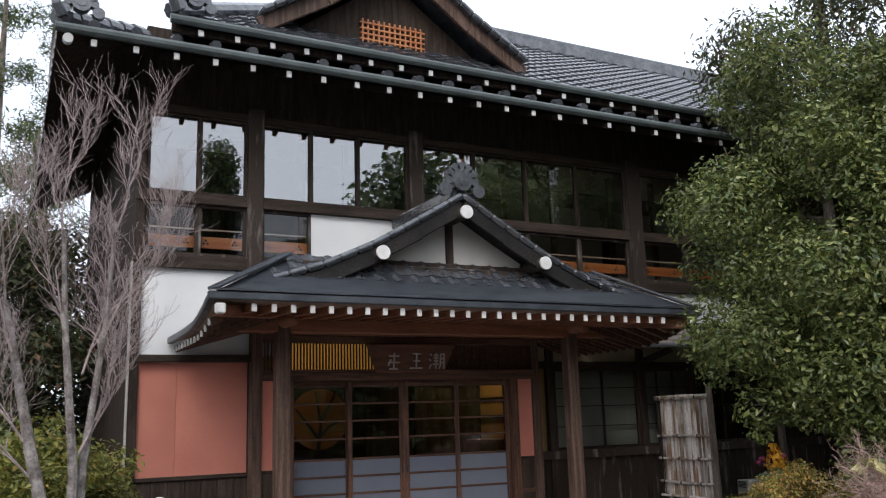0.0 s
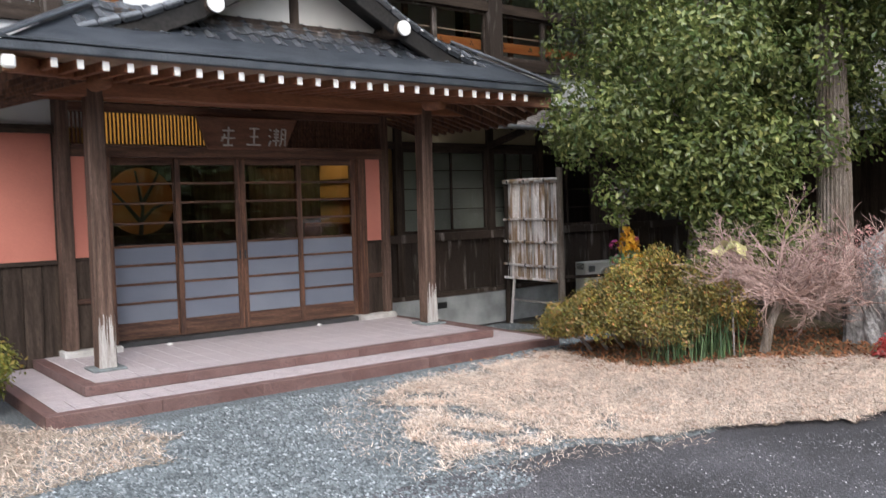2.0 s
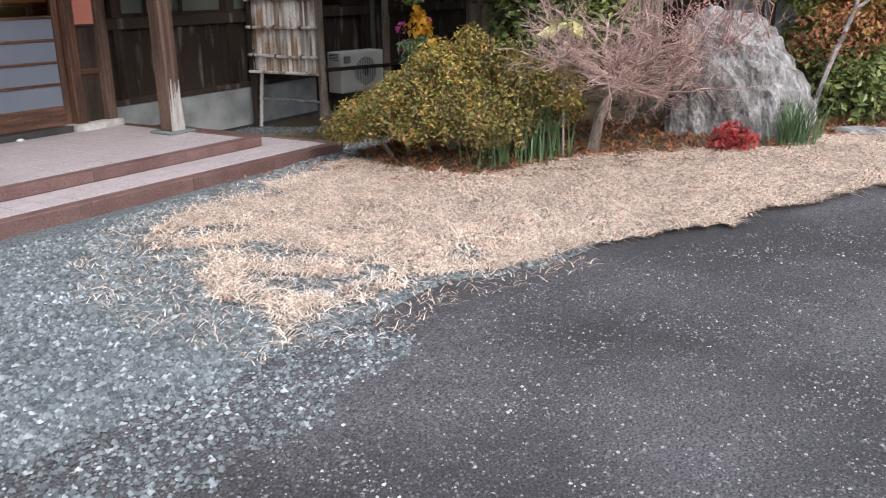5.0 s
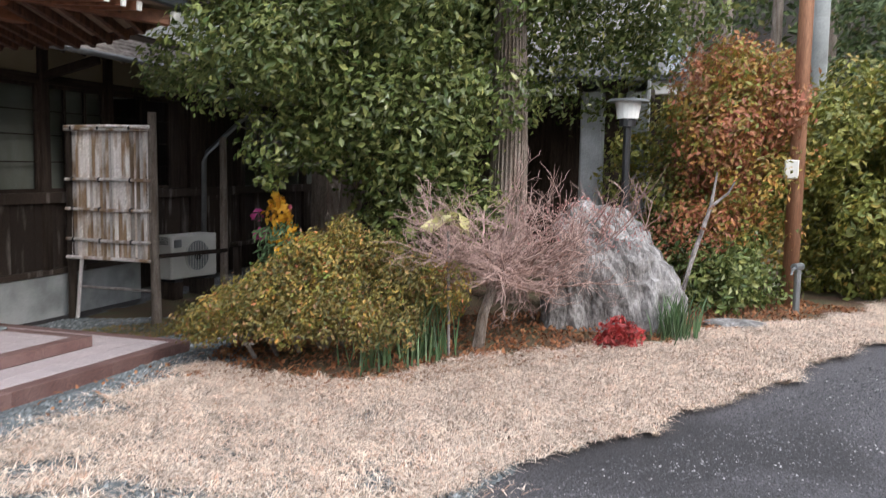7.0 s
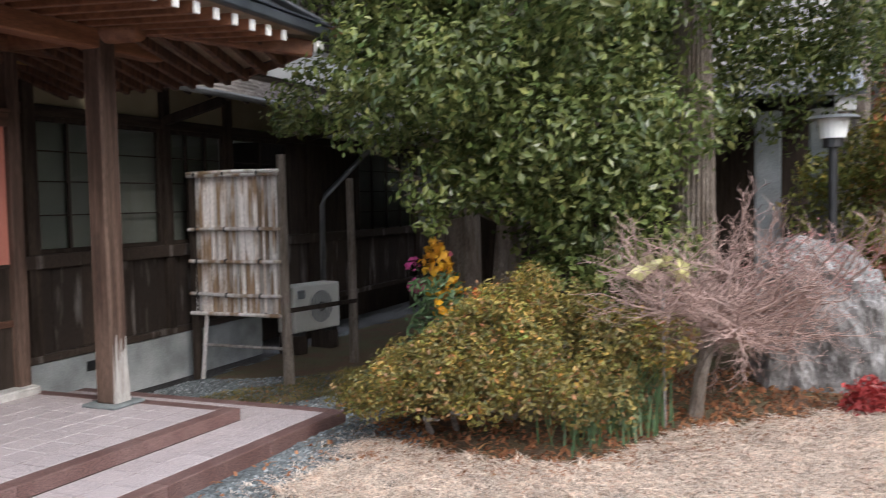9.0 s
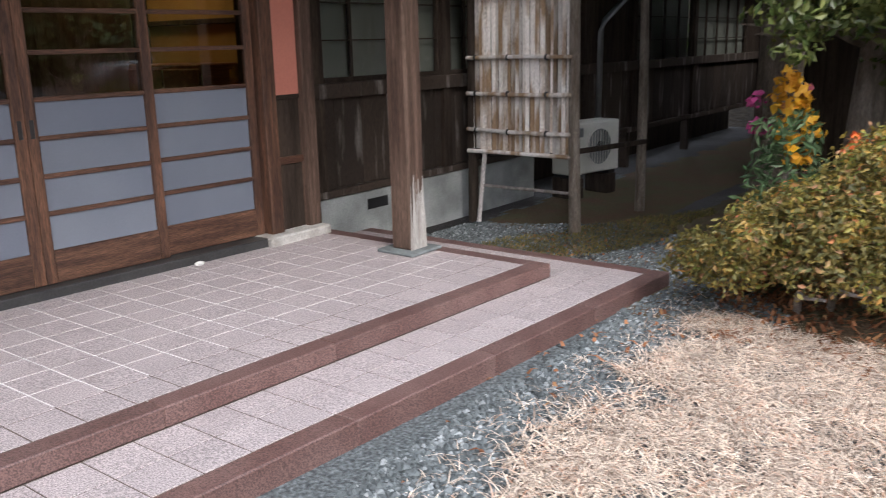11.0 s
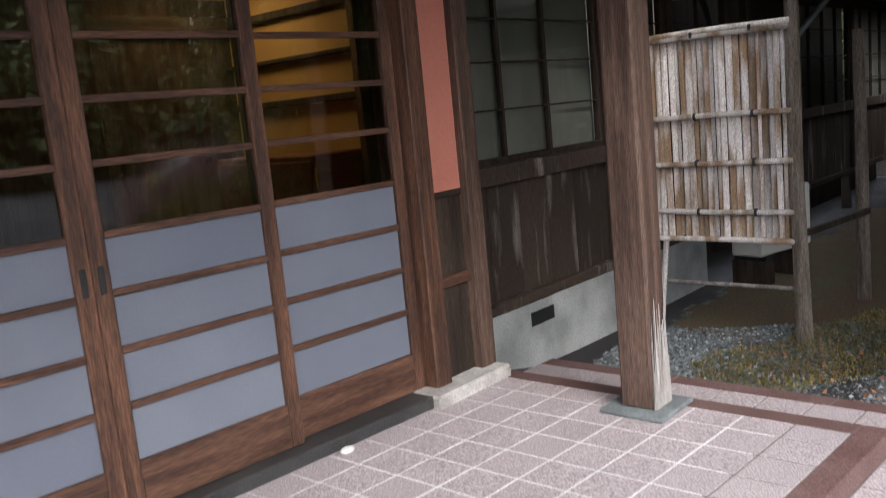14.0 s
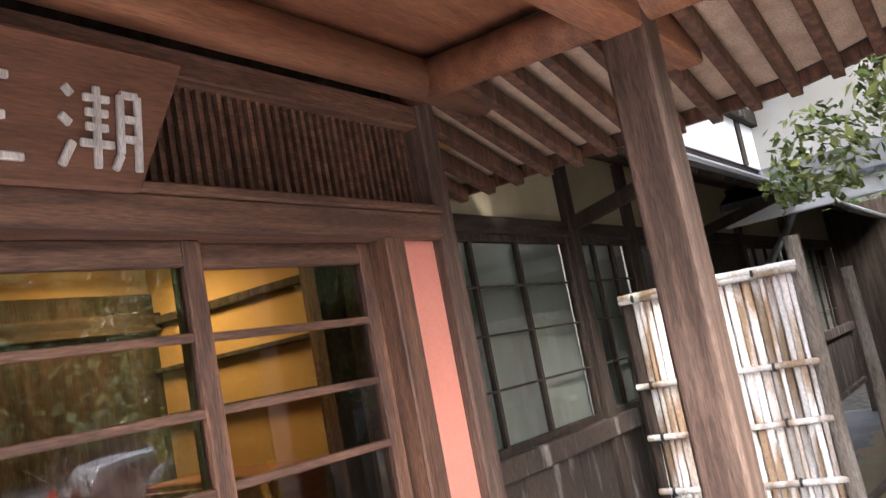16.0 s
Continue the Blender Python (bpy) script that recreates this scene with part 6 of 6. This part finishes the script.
# ---- house wing beyond the trees ----
wing = thing("house_wing", (13.5, 6.5, 0), "further wing of the inn with pale fascia and stone piers", "house")
part("wall", box(13.4, 13.6, 4.8, 9.2, 0, 3.0, 0), WOOD_DARK, wing)
# side and end walls are added to darken the gap beyond the wing
part("side_wall", box(13.6, 19, 9.1, 9.2, 0, 3.0, 0), WOOD_DARK, wing)
part("end_wall", box(18.9, 19, 9.2, 11.1, -0.2, 3.0, 0), WOOD_DARK, wing)
part("fascia", box(12.55, 12.62, 4.6, 10.9, 2.5, 2.66, 0.01), PLASTER, wing, "white fascia")
part("roof", slab([(12.5, 4.5, 2.72), (12.5, 10.9, 2.72), (15, 10.9, 3.6), (15, 4.5, 3.6)][::-1], 0.06), TILE, wing)
part("upper_wall", box(13.6, 13.8, 4.8, 10.9, 3.0, 4.2, 0), PLASTER_GABLE, wing)
for y in (5.43, 4.95):
    part("pier", box(11.36, 11.6, y - 0.12, y + 0.12, 0.2, 2.6, 0.02), CONCRETE, wing, "pale stone pier")
part("lintel", box(11.36, 12.6, 4.85, 5.6, 2.42, 2.56, 0.01), WOOD_FLAT, wing)

# ---- left side of the house ----
bt = thing("bare_birch", (1.25, 8.3, 0.04), "leafless pale-barked multi-stemmed tree with fine twigs", "tree")
r = random.Random(17)
bm = bmesh.new()
for pts, rad in ((((1.45, 8.3, 0), (1.32, 8.3, 0.7), (1.1, 8.3, 1.6), (0.85, 8.4, 2.8)), (0.062, 0.055, 0.046, 0.026)), (((1.4, 8.35, 0), (1.42, 8.3, 1.4), (1.3, 8.3, 2.6), (1.25, 8.3, 3.4)), (0.05, 0.038, 0.026, 0.016)), (((1.45, 8.4, 0), (1.5, 8.4, 1.5), (1.62, 8.3, 2.7), (1.65, 8.3, 3.5)), (0.042, 0.034, 0.022, 0.014))):
    part("stem", tube(pts, rad, 8), BARK_PALE, bt)
bm = bmesh.new()
for p, d in (((1.1, 8.3, 1.6), (-0.5, 0, 1)), ((0.95, 8.36, 2.3), (-0.3, 0.2, 1)), ((0.85, 8.4, 2.8), (-0.1, 0, 1)), ((1.42, 8.3, 1.5), (0.4, -0.2, 1)), ((1.3, 8.3, 2.5), (-0.2, 0.2, 1)), ((1.25, 8.3, 3.3), (0, 0, 1)), ((1.5, 8.4, 1.6), (0.5, 0, 1)), ((1.6, 8.3, 2.5), (0.4, 0.1, 1)), ((1.65, 8.3, 3.4), (0.2, 0, 1)), ((1.62, 8.3, 2.7), (0.7, -0.1, 0.8)), ((1.2, 8.3, 1.3), (-0.8, 0, 0.9)), ((1.45, 8.3, 2.2), (0.1, 0.3, 1))):
    branches(p, d, 0.62, 0.011, 5, r, bm, 0.46, 4, 0.24, 3, 0.78)
tagged(part("twig_mass", bm, TWIG_GREY, bt, "fine bare twigs"), kind="stuff")
shrub("left_shrub", "yellow-green shrub beside the steps", (2.15, 9.5, 0.05), clumps_in((2.0, 9.4, 0.68), (0.6, 0.55, 0.68), 30, 0.22, 14), 14000, 0.05, LEAF_YELLOW, 81, twigs=5)
shrub("left_shrub", "yellow-green shrub under the bare tree", (1.3, 9.0, 0.05), clumps_in((1.3, 9.0, 0.9), (0.85, 0.6, 0.85), 36, 0.26, 15), 14000, 0.055, LEAF_YELLOW, 82, twigs=4)
shrub("left_thicket", "brownish evergreen thicket beyond the house corner", (0.6, 14, 0), clumps_in((-0.5, 14.5, 2.3), (2.6, 2.0, 2.9), 90, 0.55, 16), 34000, 0.11, LEAF_BROWN, 83)
shrub("left_thicket", "brownish evergreen thicket along the side of the house", (1.0, 16.5, 0), clumps_in((1.0, 16.8, 2.6), (1.7, 1.6, 3.0), 60, 0.55, 18), 26000, 0.11, LEAF_BROWN, 85)
shrub("left_thicket", "green thicket beyond the house corner", (0.9, 11.3, 0), clumps_in((0.7, 11.3, 0.9), (1.0, 0.9, 1.2), 36, 0.36, 17), 14000, 0.09, LEAF, 84)
for k, (x, y, h) in enumerate(((0.3, 25, 14.5), (1.6, 28, 15), (1.2, 20, 8), (-4, 21, 12), (-7, 18, 12), (-3, 15, 7), (-9, 14, 10), (-2.2, 17, 8))):
    t = thing("far_conifer", (x, y, 0), "tall far conifer with upright tufts", "tree", "far conifers")
    part("trunk", tube([(x, y, 0), (x, y, h)], (0.25, 0.04), 8), BARK, t)
    cl = []
    for j in range(22):
        a = 2.4 * j
        z = 2 + (h - 2) * j / 22
        rr = 1.9 * (1 - 0.75 * j / 22)
        cl += [(x + rr * q * math.cos(a), y + rr * q * math.sin(a), z + 0.5 * q, 0.42) for q in (0.4, 0.8, 1.0)]
    foliage("crown", t, cl, 7000, 0.16, LEAF_FAR, 0.0, 0.2, -0.8, "", 0.2, 90 + k)

# ---- wooded hills all round ----
HILL = mat("wooded hillside floor", (0.022, 0.015, 0.011), (0.04, 0.03, 0.018), 0.95, 0.4, (1, 1, 1), 12, 0.8, 0.4, depth=0.05)


def hill(name, x0, x1, y0, y1, height, toward):
    bm = bmesh.new()
    n = 24
    g = []
    for i in range(n + 1):
        row = []
        for j in range(n + 1):
            x, y = x0 + (x1 - x0) * i / n, y0 + (y1 - y0) * j / n
            u = i / n if toward == "+x" else (1 - j / n if toward == "-y" else 1 - i / n)
            row.append(bm.verts.new((x, y, height * u * (0.85 + 0.3 * noise.noise((x * 0.06, y * 0.06, 1))) - 0.3)))
        g.append(row)
    for i in range(n):
        for j in range(n):
            bm.faces.new((g[i][j], g[i + 1][j], g[i + 1][j + 1], g[i][j + 1]))
    bmesh.ops.recalc_face_normals(bm, faces=bm.faces[:])
    setting(name, bm, HILL, "steep wooded hillside", "hill", True)


hill("hillside_west", -75, -14, -40, 60, 16, "-x")
hill("hillside_east", 19, 60, -40, 40, 26, "+x")
hill("hillside_south", -70, 70, -75, -26, 15, "-y")
woods = tagged(new("far_woods"), "mixed dark woodland on the slope", "woods", kind="stuff")
r = random.Random(30)
cl = []
for k in range(150):
    x = r.uniform(19, 34)
    y = r.uniform(-16, 14)
    z = 26 * (x - 19) / 41
    if not (2 < y < 6 and x < 23):
        cl.append((x, y, z + r.uniform(0.8, 5.5), r.uniform(0.9, 1.9)))
foliage("canopy", woods, cl, 70000, 0.24, LEAF_FAR, 0.4, 0.5, 0.2, "woodland leaves", 0.35, 95)
cl = [(r.uniform(-60, 60), r.uniform(-60, -30), 0, r.uniform(1.8, 3.6)) for _ in range(150)]
cl = [(x, y, 15 * (-26 - y) / 49 + r.uniform(1.5, 5), q) for x, y, _, q in cl]
foliage("canopy", woods, cl, 40000, 0.7, LEAF_FAR, 0.4, 0.6, 0.2, "woodland leaves", 0.4, 96)
cl = [(r.uniform(9, 48), r.uniform(-42, -22), 0, r.uniform(1.8, 3.4)) for _ in range(240)]
cl = [(x, y, r.uniform(0.5, 5 + min(14.0, max(0.0, 1.0 * (x - 15.5))) + 0.2 * (-22 - y)), q) for x, y, _, q in cl]
foliage("canopy", woods, cl, 60000, 0.7, LEAF_FAR, 0.4, 0.6, 0.2, "woodland leaves", 0.4, 98)
for k in range(26):
    x, y = r.uniform(17.5, 27), r.uniform(1.0, 8.5)
    h = r.uniform(7, 11)
    t = thing("slender_tree", (x, y, 0), "tall tree with a bare grey trunk in dim wood", "tree", "slender trees")
    part("trunk", tube([(x, y, -0.2), (x + r.uniform(-0.2, 0.2), y, h)], (0.13, 0.09), 8), BARK, t)
part_tree = thing("tall_cedar", (7.3, -9, 0), "tall dark cedar standing across the drive", "tree")
part("trunk", tube([(7.3, -9, 0), (7.3, -9, 10.6)], (0.3, 0.05), 8), BARK, part_tree)
foliage("crown", part_tree, [(7.3 + r.gauss(0, 0.35) * (12 - z) * 0.28, -9 + r.gauss(0, 0.35) * (12 - z) * 0.28, z, 0.75) for z in [1.5 + 0.24 * q for q in range(42)]], 12000, 0.22, LEAF_FAR, 0.1, 0.4, 0.3, "", 0.3, 97)


# ---- parked car across the drive ----
PAINT = mat("silver grey car paint", (0.45, 0.46, 0.47), (0.42, 0.43, 0.44), 0.25, 2, (1, 1, 1), 200, 0.02, 0.03, metal=0.4)
REDLAMP = mat("red lamp plastic", (0.5, 0.02, 0.02), (0.4, 0.015, 0.015), 0.2, 4, (1, 1, 1), 80, 0.0, 0.05)
TYRE = mat("tyre rubber", (0.02, 0.02, 0.02), (0.03, 0.03, 0.03), 0.9, 6, (1, 1, 1), 80, 0.3, 0.2)
car = thing("parked_car", (12.25, 0.5, 0), "silver hatchback with red tail lamps parked on the drive", "car")


def hull(profile, half, inset, m):
    """A body swept across the car from a side profile, its top drawn in by inset."""
    bm = bmesh.new()
    top = max(z for _, z in profile)
    low = min(z for _, z in profile)
    rows = []
    for w in (-1, -0.93, 0.93, 1):
        rows.append([bm.verts.new((x, w * (half - inset * (z - low) / (top - low)) , z - (0.03 if abs(w) == 1 else 0) * (z > low + 0.1))) for x, z in profile])
    for a, b in zip(rows, rows[1:]):
        for i in range(len(profile)):
            j = (i + 1) % len(profile)
            bm.faces.new((a[i], a[j], b[j], b[i]))
    bm.faces.new(rows[0][::-1]), bm.faces.new(rows[-1])
    bmesh.ops.recalc_face_normals(bm, faces=bm.faces[:])
    bm.transform(m)
    return bm


CM = pose(12.25, 0.5, 0, 0, 0, 10)
part("body", hull([(-1.9, 0.25), (-1.95, 0.6), (-1.85, 0.85), (0.95, 0.88), (1.75, 0.72), (1.92, 0.5), (1.85, 0.25)], 0.83, 0.06, CM), PAINT, car)
part("cabin", hull([(-1.82, 0.86), (-1.55, 1.28), (-1.0, 1.36), (0.0, 1.34), (0.85, 0.88)], 0.74, 0.14, CM), PAINT, car)
part("side_window", hull([(-1.45, 0.93), (-1.3, 1.22), (-0.9, 1.28), (-0.05, 1.26), (0.55, 0.93)], 0.755, 0.13, CM), BLACK, car, "dark side glass")
for sx in (-0.62, 0.62):
    bm = box(-1.97, -1.86, sx - 0.1, sx + 0.1, 0.72, 1.02, 0.02)
    bm.transform(CM)
    part("tail_lamp", bm, REDLAMP, car, "red tail lamp")
for wx in (-1.2, 1.25):
    for wy in (-0.76, 0.76):
        bm = tube([(wx, wy - 0.09, 0.3), (wx, wy + 0.09, 0.3)], 0.3, 24)
        bm.transform(CM)
        w = part("wheel", bm, TYRE, car, "black tyre")
        bm = tube([(wx, wy - 0.1, 0.3), (wx, wy + 0.1, 0.3)], 0.19, 20)
        bm.transform(CM)
        part("rim", bm, METAL, w, "grey rim")

shrub("green_wood_edge", "green leafy trees at the edge of the wood", (17.0, 0.5, 0.3), clumps_in((17.0, 0.3, 3.4), (1.8, 2.6, 2.2), 60, 0.7, 55), 22000, 0.12, LEAF_FAR, 155)

# ---- faint damp shoe marks on the tiles ----
DAMP = mat("damp mark", (0.25, 0.215, 0.215), (0.33, 0.285, 0.29), 0.4, 20, (1, 1, 1), 150, 0.0, 0.3, tight=0.12)
r = random.Random(88)
for mx, my, turn in ((4.98, 10.41, 0.5), (5.13, 10.43, 0.2), (4.88, 9.69, 0.6), (5.0, 9.54, 0.4), (4.94, 9.31, 0.8), (5.2, 10.02, 0.3)):
    bm = bmesh.new()
    for k in range(30):
        if r.random() < 0.3:
            continue
        a0, a1 = 2 * math.pi * k / 30, 2 * math.pi * (k + 0.9) / 30
        w = 0.005 + 0.008 * r.random()
        loop = []
        for a, q in ((a0, 0.0), (a1, 0.0), (a1, w), (a0, w)):
            u, v = (0.058 - q) * math.cos(a), (0.085 - q) * math.sin(a)
            loop.append((mx + u * math.cos(turn) - v * math.sin(turn), my + u * math.sin(turn) + v * math.cos(turn), TOP + 0.0022))
        quad(bm, *loop)
    setting("shoe_mark", bm, DAMP, "faint damp shoe mark on the tiles", "stain")
